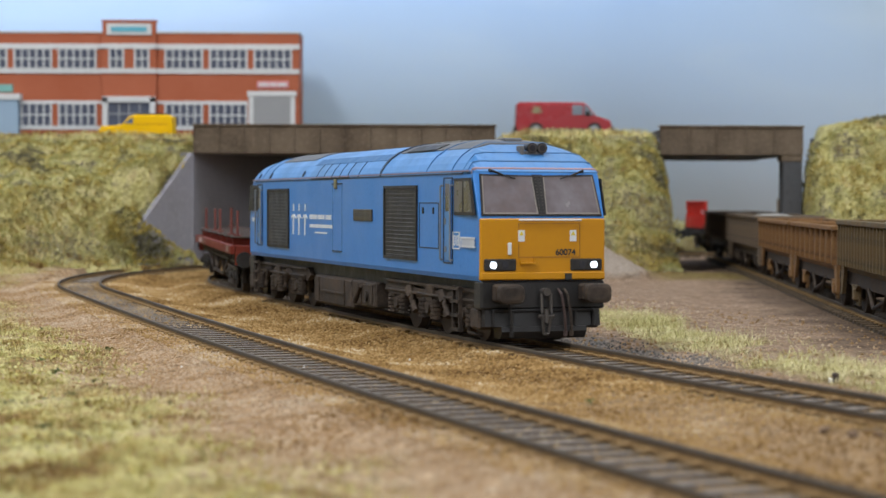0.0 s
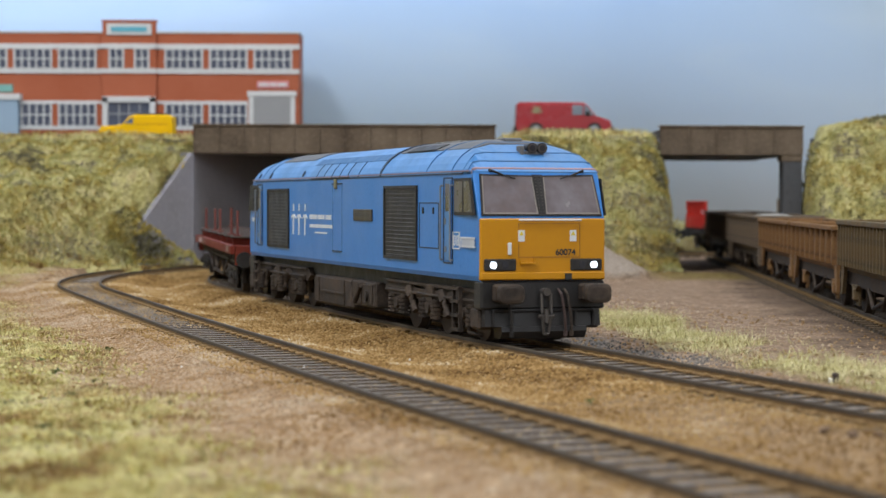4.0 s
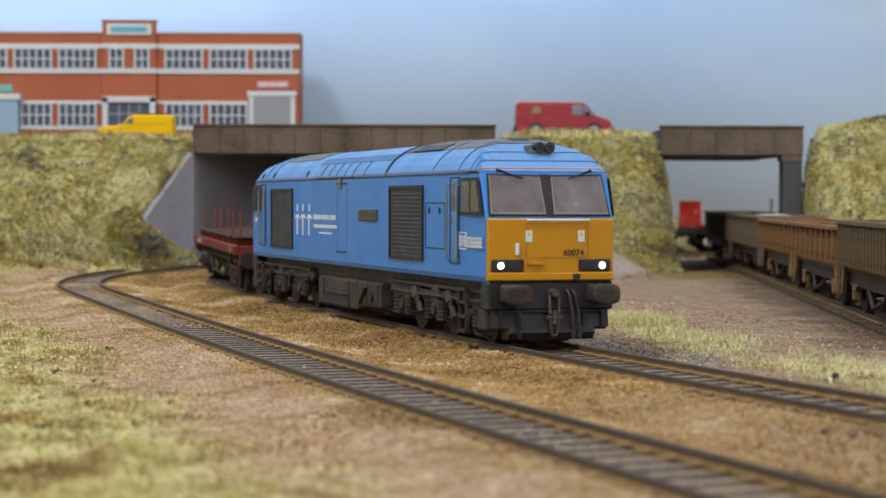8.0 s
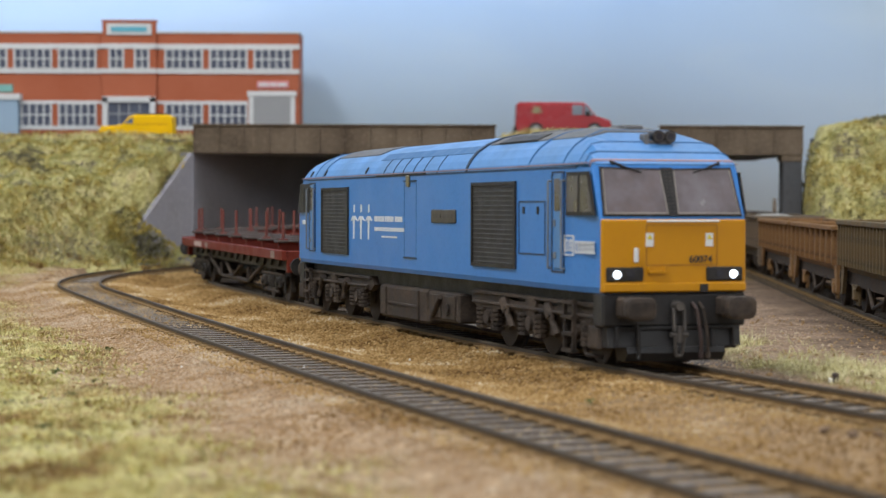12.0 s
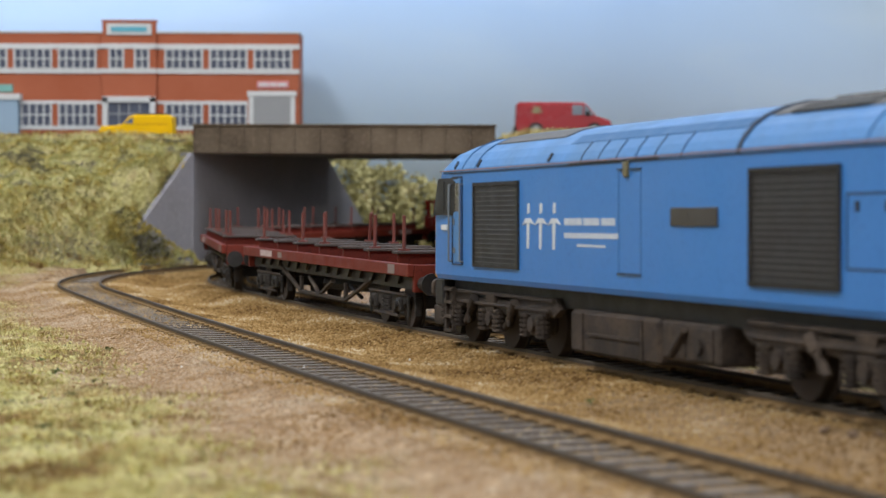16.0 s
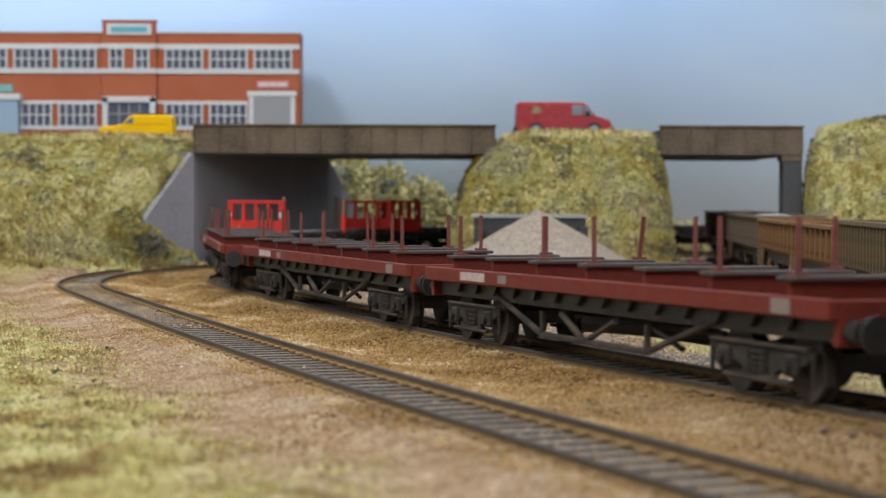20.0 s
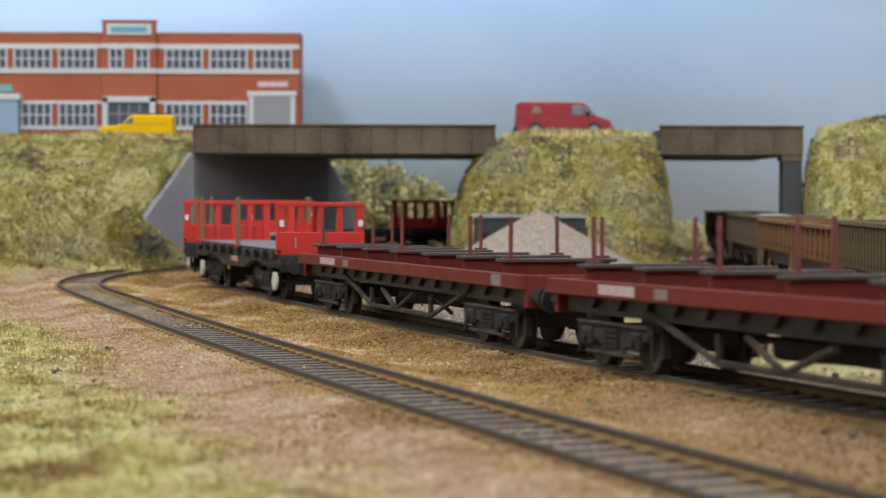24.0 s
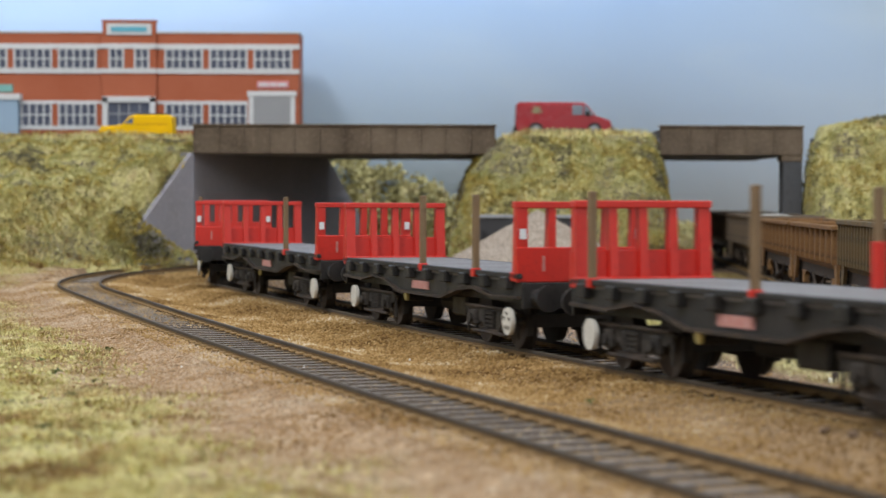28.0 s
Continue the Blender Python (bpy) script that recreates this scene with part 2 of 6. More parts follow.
def greenness(x, y):
    """Where grass and scrub grow."""
    n = noise.noise(Vector((x * 0.018, y * 0.018, 7))) + 0.5 * noise.noise(Vector((x * 0.06, y * 0.06, 2)))
    if pile(x, y) > 0.5:
        return 0.0
    b = bank(x, y)
    near_left = ease(28, 62, line_x(min(y, 1200), SPACING) - x + 18 * n) if y < 1010 else 1.0
    if x > line_x(min(y, 1300), SPACING):
        near_left = 0.0
    off = x - line_x(min(y, 1300)) - strip_shift(y)
    strip = ease(35, 45, off + 9 * n) * (1 - ease(56, 74, off + 14 * n)) if y < 720 else 0.0
    return max(min(1, 3 * b), near_left, strip * ease(-0.75, -0.1, n))


def mixed_ground():
    """Sandy earth that turns to green flock where the layer "green" is high and to grey stone dust where "grey" is."""
    m = bpy.data.materials.new("layout_earth")
    m.use_nodes = True
    t = m.node_tree
    b = t.nodes["Principled BSDF"]
    tc = t.nodes.new("ShaderNodeTexCoord")

    def tex(scale, detail=6.0):
        n = t.nodes.new("ShaderNodeTexNoise")
        n.inputs["Scale"].default_value, n.inputs["Detail"].default_value, n.inputs["Roughness"].default_value = scale, detail, 0.65
        t.links.new(tc.outputs["Object"], n.inputs["Vector"])
        return n.outputs[0]

    def ramp(src, *stops):
        r = t.nodes.new("ShaderNodeValToRGB")
        while len(r.color_ramp.elements) < len(stops):
            r.color_ramp.elements.new(0.5)
        for e, (p, c) in zip(r.color_ramp.elements, stops):
            e.position, e.color = p, (*dusty(c), 1)
        t.links.new(src, r.inputs[0])
        return r.outputs[0]

    def mix(f, a, c):
        x = t.nodes.new("ShaderNodeMix")
        x.data_type = "RGBA"
        t.links.new(f, x.inputs[0])
        t.links.new(a, x.inputs[6])
        t.links.new(c, x.inputs[7])
        return x.outputs[2]

    def layer(name):
        a = t.nodes.new("ShaderNodeAttribute")
        a.attribute_name = name
        return a.outputs["Fac"]

    earth = ramp(tex(260), (0.30, (0.19, 0.115, 0.06)), (0.5, (0.33, 0.215, 0.125)), (0.68, (0.43, 0.30, 0.19)))
    pale = ramp(tex(120), (0.3, (0.26, 0.15, 0.07)), (0.45, (0.45, 0.29, 0.16)), (0.55, (0.56, 0.39, 0.24)), (0.72, (0.66, 0.50, 0.34)))
    gold = ramp(tex(420), (0.32, (0.14, 0.075, 0.022)), (0.5, (0.38, 0.225, 0.078)), (0.68, (0.62, 0.42, 0.19)))
    yard = ramp(tex(190), (0.3, (0.23, 0.145, 0.092)), (0.5, (0.37, 0.25, 0.165)), (0.72, (0.47, 0.345, 0.25)))
    green = ramp(tex(110), (0.28, (0.30, 0.17, 0.06)), (0.4, (0.36, 0.30, 0.10)), (0.5, (0.6, 0.54, 0.22)), (0.62, (0.7, 0.6, 0.29)), (0.76, (0.48, 0.31, 0.13)))
    siding_brown = ramp(tex(230), (0.3, (0.085, 0.055, 0.037)), (0.5, (0.16, 0.105, 0.068)), (0.72, (0.27, 0.185, 0.125)))
    # brown moss; the same layer carries the painted shadow band by the banks
    moss_and_shade = ramp(tex(170), (0.3, (0.14, 0.085, 0.025)), (0.5, (0.27, 0.19, 0.055)), (0.7, (0.36, 0.3, 0.1)))
    grey = ramp(tex(500), (0.3, (0.17, 0.155, 0.145)), (0.55, (0.30, 0.275, 0.25)), (0.75, (0.40, 0.37, 0.34)))
    heap = ramp(tex(300), (0.3, (0.42, 0.345, 0.28)), (0.7, (0.54, 0.45, 0.37)))
    c = mix(layer("gold"), earth, gold)
    c = mix(layer("pale"), c, pale)
    c = mix(layer("yard"), c, yard)
    c = mix(layer("siding_brown"), c, siding_brown)
    c = mix(layer("green"), c, green)
    c = mix(layer("moss_and_shade"), c, moss_and_shade)
    c = mix(layer("grey"), c, grey)
    c = mix(layer("heap"), c, heap)
    fleck = t.nodes.new("ShaderNodeMapRange")
    fleck.inputs[1].default_value, fleck.inputs[2].default_value, fleck.inputs[3].default_value, fleck.inputs[4].default_value = 0.33, 0.67, 0.5, 1.4
    t.links.new(tex(820, 3.0), fleck.inputs[0])
    speck = t.nodes.new("ShaderNodeVectorMath")
    speck.operation = "SCALE"
    t.links.new(c, speck.inputs[0])
    t.links.new(fleck.outputs[0], speck.inputs["Scale"])
    t.links.new(speck.outputs[0], b.inputs["Base Color"])
    b.inputs["Roughness"].default_value = 0.95
    b.inputs["Specular IOR Level"].default_value = 0.15
    bp = t.nodes.new("ShaderNodeBump")
    bp.inputs["Strength"].default_value, bp.inputs["Distance"].default_value = 0.8, 0.0014
    t.links.new(tex(1100, 5.0), bp.inputs["Height"])
    t.links.new(bp.outputs[0], b.inputs["Normal"])
    return m


EARTH = mixed_ground()


def build_ground():
    xs = np.concatenate([np.arange(-900, -300, 30), np.arange(-300, 300, 3.0), np.arange(300, 901, 30)])
    ys = np.concatenate([np.arange(-300, 180, 24), np.arange(180, 700, 3.0), np.arange(700, 1330, 3.5), np.arange(1330, 1760, 12)])
    nx = len(xs)
    verts, layers = [], {k: [] for k in ("green", "gold", "pale", "yard", "grey", "heap", "moss_and_shade", "siding_brown")}
    for y in ys:
        lx, ox = line_x(min(y, 1300)), line_x(min(y, 1300), SPACING)
        for x in xs:
            verts.append((x * MM, y * MM, bed(x, y) * MM))
            n = 6 * noise.noise(Vector((x * 0.05, y * 0.05, 4)))
            layers["green"].append(greenness(x, y) * (0.45 if x > lx + 15 and y < 720 else 1.0))
            near = 1 - ease(12, 21, min(abs(x - lx), abs(x - ox)) + 0.6 * n)
            layers["gold"].append(max(near, ease(-12, 0, x - ox + n) * ease(-4, 12, lx + 10 - x + n) * (0.55 + 0.45 * ease(300, 520, y + 4 * n))) if y < 1300 else 0.0)
            layers["pale"].append((1 - 0.85 * near) * max(ease(5, 25, ox - x + n) if y < 1000 else 0.0, ease(-14, 0, x - ox) * ease(-4, 12, lx + 10 - x + n) * 0.45 * (1 - ease(300, 520, y + 4 * n))))
            layers["yard"].append(ease(18, 34, x - lx + n))
            # earth turns darker brown towards the siding's centre line
            layers["siding_brown"].append(0.85 * (1 - ease(14, 46, abs(x - siding_x(y)) + 4 * n)) if y < 1330 else 0.0)
            layers["grey"].append(max(0.75 * ease(540, 620, y + 3 * n) * (1 - ease(4.5, 7, abs(x - ox))) if y < 1300 else 0.0, 0.85 * ease(9, 13, x - lx + .5 * n) * (1 - ease(34, 44, x - lx + 2 * n)) * ease(440, 500, y + 3 * n) if y < 760 else 0.0))
            g = greenness(x, y)
            blot = noise.noise(Vector((x * 0.05, y * 0.05, 11))) + 0.6 * noise.noise(Vector((x * 0.14, y * 0.14, 5)))
            # foot and shade paint a shadowed olive-brown band below the banks
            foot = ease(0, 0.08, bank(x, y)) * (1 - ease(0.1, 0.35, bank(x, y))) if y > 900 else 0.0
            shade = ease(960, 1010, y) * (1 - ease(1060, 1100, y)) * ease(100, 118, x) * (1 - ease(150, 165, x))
            layers["moss_and_shade"].append(min(1.0, max(0.8 * 4 * g * (1 - g) * ease(0.0, 0.35, blot), 0.5 * g * ease(0.25, 0.55, blot) * ease(300, 420, y), 0.4 * foot, 0.8 * shade) if y < 1100 else 0.0))
            layers["heap"].append(1.0 if pile(x, y) > 0.3 else 0.0)
    faces = [(j * nx + i, j * nx + i + 1, (j + 1) * nx + i + 1, (j + 1) * nx + i) for j in range(len(ys) - 1) for i in range(nx - 1)]
    me = bpy.data.meshes.new("ground")
    me.from_pydata(verts, [], faces)
    for k, vals in layers.items():
        a = me.attributes.new(k, "FLOAT", "POINT")
        a.data.foreach_set("value", np.array(vals, dtype=np.float32))
    me.shade_smooth()
    me.materials.append(EARTH)
    tagged(new("ground", me), "sandy earth of a railway layout with green flocked banks", "ground", kind="structure")


build_ground()


# ---- sky board and room ----
def sky_paint():
    m = bpy.data.materials.new("painted_sky")
    m.use_nodes = True
    t = m.node_tree
    b = t.nodes["Principled BSDF"]
    tc = t.nodes.new("ShaderNodeTexCoord")
    sep = t.nodes.new("ShaderNodeSeparateXYZ")
    t.links.new(tc.outputs["Object"], sep.inputs[0])
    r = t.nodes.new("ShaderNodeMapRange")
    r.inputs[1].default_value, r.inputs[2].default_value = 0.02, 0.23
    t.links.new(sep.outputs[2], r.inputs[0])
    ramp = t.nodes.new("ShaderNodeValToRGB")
    # sky pales downward; low end lightened further where little light reaches the board
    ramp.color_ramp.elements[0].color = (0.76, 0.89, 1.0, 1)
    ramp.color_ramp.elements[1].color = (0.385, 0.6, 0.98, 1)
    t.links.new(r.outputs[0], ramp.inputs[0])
    n = t.nodes.new("ShaderNodeTexNoise")
    n.inputs["Scale"].default_value = 6.0
    mp = t.nodes.new("ShaderNodeMapping")
    mp.inputs["Scale"].default_value = (1, 1, 3.5)
    t.links.new(tc.outputs["Object"], mp.inputs[0])
    t.links.new(mp.outputs[0], n.inputs["Vector"])
    x = t.nodes.new("ShaderNodeMix")
    x.data_type = "RGBA"
    mr = t.nodes.new("ShaderNodeMapRange")
    mr.inputs[1].default_value, mr.inputs[2].default_value, mr.inputs[4].default_value = 0.45, 0.8, 0.35
    t.links.new(n.outputs[0], mr.inputs[0])
    t.links.new(mr.outputs[0], x.inputs[0])
    t.links.new(ramp.outputs[0], x.inputs[6])
    x.inputs[7].default_value = (0.74, 0.87, 1.0, 1)
    # upper right greyed and darkened: the light's falloff is painted into the sky
    painted_falloff = t.nodes.new("ShaderNodeMix")
    painted_falloff.data_type = "RGBA"
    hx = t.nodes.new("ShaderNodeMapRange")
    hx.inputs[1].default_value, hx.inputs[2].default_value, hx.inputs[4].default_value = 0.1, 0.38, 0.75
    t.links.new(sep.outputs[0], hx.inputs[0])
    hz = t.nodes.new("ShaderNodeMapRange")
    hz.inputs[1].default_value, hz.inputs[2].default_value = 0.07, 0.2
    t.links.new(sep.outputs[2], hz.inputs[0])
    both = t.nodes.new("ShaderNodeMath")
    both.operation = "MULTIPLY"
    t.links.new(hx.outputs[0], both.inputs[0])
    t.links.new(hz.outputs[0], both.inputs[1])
    t.links.new(both.outputs[0], painted_falloff.inputs[0])
    t.links.new(x.outputs[2], painted_falloff.inputs[6])
    painted_falloff.inputs[7].default_value = (0.36, 0.41, 0.42, 1)
    t.links.new(painted_falloff.outputs[2], b.inputs["Base Color"])
    b.inputs["Roughness"].default_value = 0.6
    return m


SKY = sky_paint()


def build_backdrop():
    corners = [(-900, 1376), (-420, 1376), (-260, 1378), (-150, 1384), (0, 1435), (90, 1490), (180, 1560), (280, 1610), (420, 1640), (900, 1655)]
    bm = bmesh.new()
    for rounds in range(3):
        corners = [corners[0]] + [q for (xa, ya), (xb, yb) in zip(corners, corners[1:]) for q in ((xa * .75 + xb * .25, ya * .75 + yb * .25), (xa * .25 + xb * .75, ya * .25 + yb * .75))] + [corners[-1]]
    inner = [(x, y) for x, y in corners]
    outer = [(x, y + 6) for x, y in corners]
    ring = inner + outer[::-1]
    loft(bm, [[(x, y, -20) for x, y in ring], [(x, y, 420) for x, y in ring]])
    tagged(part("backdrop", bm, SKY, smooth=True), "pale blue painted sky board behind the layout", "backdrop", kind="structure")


build_backdrop()
# unseen surfaces closing the room, whitened to bounce fill light onto the layout
ROOMWALL = material("white_bounce_plaster", [(1.08, 1.08, 1.08), (1.0, 1.0, 1.0)], 0.9, grain=60, stain=4, bump=0.1)
for name, b in (("wall_south", (-1500, 1500, -1500, -1400, -30, 1700)), ("wall_west", (-1600, -1500, -1500, 2000, -30, 1700)),
                ("wall_east", (1500, 1600, -1500, 2000, -30, 1700)), ("wall_north", (-1500, 1500, 1900, 2000, -30, 1700)),
                ("ceiling", (-1600, 1600, -1500, 2000, 1700, 1760)), ("floor", (-1600, 1600, -1500, 2000, -60, -30))):
    tagged(part(name, boxes(b), ROOMWALL), "plain white room surface out of view, bouncing light on the layout", name.split("_")[0], kind="structure")


# ---- track ----
def build_track(name, place, s0, s1, step, label):
    """place(s) gives x, y, z of the rail head and the heading."""
    track = thing(name, label, "railway track")
    n = int((s1 - s0) / 12)
    for side in (-1, 1):
        rings, tops = [], []
        for i in range(n + 1):
            x, y, z, h = place(s0 + (s1 - s0) * i / n)
            nx, ny = -math.sin(h), math.cos(h)
            prof = [(-0.7, -1.9), (0.7, -1.9), (0.7, -1.7), (0.22, -1.5), (0.22, -0.4), (-0.22, -0.4), (-0.22, -1.5), (-0.7, -1.7)]
            o = side * 8.75
            rings.append([(x + nx * (o + a), y + ny * (o + a), z + b) for a, b in prof])
            tops.append([(x + nx * (o + a), y + ny * (o + a), z + b) for a, b in ((-0.46, -0.78), (0.46, -0.78), (0.46, -0.1), (0.34, 0.0), (-0.34, 0.0), (-0.46, -0.1))])
        rail = part("rail", loft(bmesh.new(), rings), RAIL, track)
        part("rail_head", loft(bmesh.new(), tops), RAILTOP, rail, "dark brown rail head")
    bm = boxes((-1.6, 1.6, -5.2, 5.2, -3.6, -1.85), (-1.6, 1.6, -14.8, -5.2, -3.6, -1.85), (-1.6, 1.6, 5.2, 14.8, -3.6, -1.85))
    for v in bm.verts:
        if v.co.z > -3:
            v.co.x *= 0.9
    # slot 1, the side faces, carries the painted gap shade
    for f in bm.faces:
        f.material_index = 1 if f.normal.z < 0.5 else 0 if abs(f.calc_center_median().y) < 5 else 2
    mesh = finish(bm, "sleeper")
    for mat in (SLEEPER, SLEEPERSHADE, SLEEPEREND):
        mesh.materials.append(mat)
    chair = finish(boxes((-1.1, 1.1, -1.9, 1.9, -1.9, -1.3), bevel=0.2), "rail_chair")
    rng = random.Random(4)
    s = s0 + 3
    while s < s1 - 3:
        x, y, z, h = place(s)
        m = pose(x * MM, y * MM, z * MM, 0, 0, math.degrees(h) + rng.uniform(-1, 1))
        sl = part("sleeper", mesh, SLEEPER, track, m=m)
        for side in (-1, 1):
            part("rail_chair", chair, RAIL, sl, m=at(0, side * 8.75, 0))
        s += step
    return track


build_track("railway_track", lambda s: line_at(s, SPACING), -330, 720, 8.1, "dusty single track curving on sandy ballast, outer running line")
build_track("railway_track", lambda s: line_at(s), -780, 690, 8.1, "dusty single track curving under the road bridge, inner running line")


def siding_place(s):
    y = 1380.0 - s
    return siding_x(y), y, rise(y) - 0.5, math.atan2(-1, -0.0632)


build_track("railway_track", siding_place, 50, 960, 8.7, "dusty straight siding track beneath hopper wagons")


# ---- road bridge ----
def build_bridge():
    b = thing("road_bridge", "weathered concrete road bridge with panelled edge beams over two openings", "bridge")
    for x0, x1, n in ((-138.5, 28.8, 12), (120.2, 199.2, 5)):
        beam = part("edge_beam", boxes((x0, x1, BRIDGE_Y0, BRIDGE_Y0 + 5, 61.0, 76.4), bevel=0.3), CONCRETE, b)
        part("coping", boxes((x0 - 0.6, x1 + 0.6, BRIDGE_Y0 - 1.2, BRIDGE_Y0 + 6, 76.4, 77.4), bevel=0.2), CONCRETE, beam)
        w = (x1 - x0) / n
        for i in range(n + 1):
            x = x0 + w * i
            part("stiffener", boxes((max(x0, x - 0.5), min(x1, x + 0.5), BRIDGE_Y0 - 1.0, BRIDGE_Y0, 61.4, 76.2), bevel=0.15), CONCRETE, beam)
        # underside given the wall's light grey to bounce light below the bridge
        part("deck", boxes((x0, x1, BRIDGE_Y0 + 5, BRIDGE_Y1, 61.5, 70.5)), GREYWALL, b, "deck underside in light grey, added to bounce light beneath")
        part("back_beam", boxes((x0, x1, BRIDGE_Y1, BRIDGE_Y1 + 5, 61.0, 77.0), bevel=0.3), CONCRETE, b)
    return b


# the pier stands in shadow; that shade is put into its dark bluish colour
PIERDARK = material("shaded_pier_concrete", [(0.075, 0.078, 0.085), (0.11, 0.1, 0.095), (0.055, 0.055, 0.058)], 0.9, grain=500, stain=45, bump=0.3)


def build_abutment():
    a = thing("bridge_abutment", "smooth grey abutment with sloping wing walls beneath the bridge", "bridge abutment")
    bm = bmesh.new()
    ys = [BRIDGE_Y0 + (BRIDGE_Y1 - BRIDGE_Y0) * i / 10 for i in range(11)]
    ring = [(wall_x(y), y) for y in ys] + [(wall_x(y) - 9, y) for y in reversed(ys)]
    loft(bm, [[(x, y, -6) for x, y in ring], [(x, y, 61.4) for x, y in ring]])
    part("abutment_wall", bm, GREYWALL, a)
    for ya, yb, zb in ((BRIDGE_Y0 - 0.05, 1066.0, 22.0), (BRIDGE_Y1 + 0.05, 1310.0, 22.0)):
        bm = bmesh.new()
        rings = []
        for i in range(7):
            y = ya + (yb - ya) * i / 6
            z = 61.4 + (zb - 61.4) * i / 6
            x = wall_x(y) if y < BRIDGE_Y1 else wall_x(BRIDGE_Y1) + (y - BRIDGE_Y1) * 0.4
            rings.append([(x, y, -6), (x, y, z), (x - 2.5, y, z), (x - 2.5, y, -6)])
        loft(bm, rings)
        part("wing_wall", bm, GREYWALL, a)
    p = thing("bridge_pier", "concrete pier coloured dark for shade, carrying the bridge's end", "bridge pier")
    part("pier_wall", boxes((188.6, 199.0, BRIDGE_Y0 + 0.5, BRIDGE_Y0 + 15, -6, 57.5), bevel=0.3), PIERDARK, p)
    part("pier_cap", boxes((187.6, 199.2, BRIDGE_Y0 + 0.3, BRIDGE_Y0 + 16, 57.5, 61.0), bevel=0.3), CONCRETE, p)


build_bridge()
build_abutment()
ASPHALT = material("road_surface", [(0.07, 0.068, 0.066), (0.1, 0.095, 0.09)], 0.9, grain=500, stain=30, bump=0.3)
tagged(part("road", boxes((-139, 29, 1106.5, 1266, 70.6, ROAD_Z), (120, 199, 1106.5, 1266, 70.6, ROAD_Z), (40, 104, 1128, 1254, 66, ROAD_Z), (232, 700, 1130, 1256, 66, ROAD_Z), (-700, -139, 1134, 1266, 66, YARD_Z), (-700, -84, 1266, 1372, 66, YARD_Z)), ASPHALT), "plain grey road across the bridge and works yard", "road", kind="structure")


# ---- factory ----
SIGNBLUE = material("pale_blue_lettering", [(0.10, 0.42, 0.55), (0.2, 0.5, 0.6)], 0.6, grain=800, stain=200)
SIGNPINK = material("pink_board", [(0.7, 0.28, 0.30), (0.72, 0.4, 0.4)], 0.6, grain=800, stain=200)
SIGNGREEN = material("green_board", [(0.16, 0.4, 0.36), (0.3, 0.5, 0.45)], 0.6, grain=800, stain=200)
ANNEX = material("pale_blue_cladding", [(0.30, 0.42, 0.55), (0.36, 0.46, 0.56)], 0.7, grain=600, stain=50)

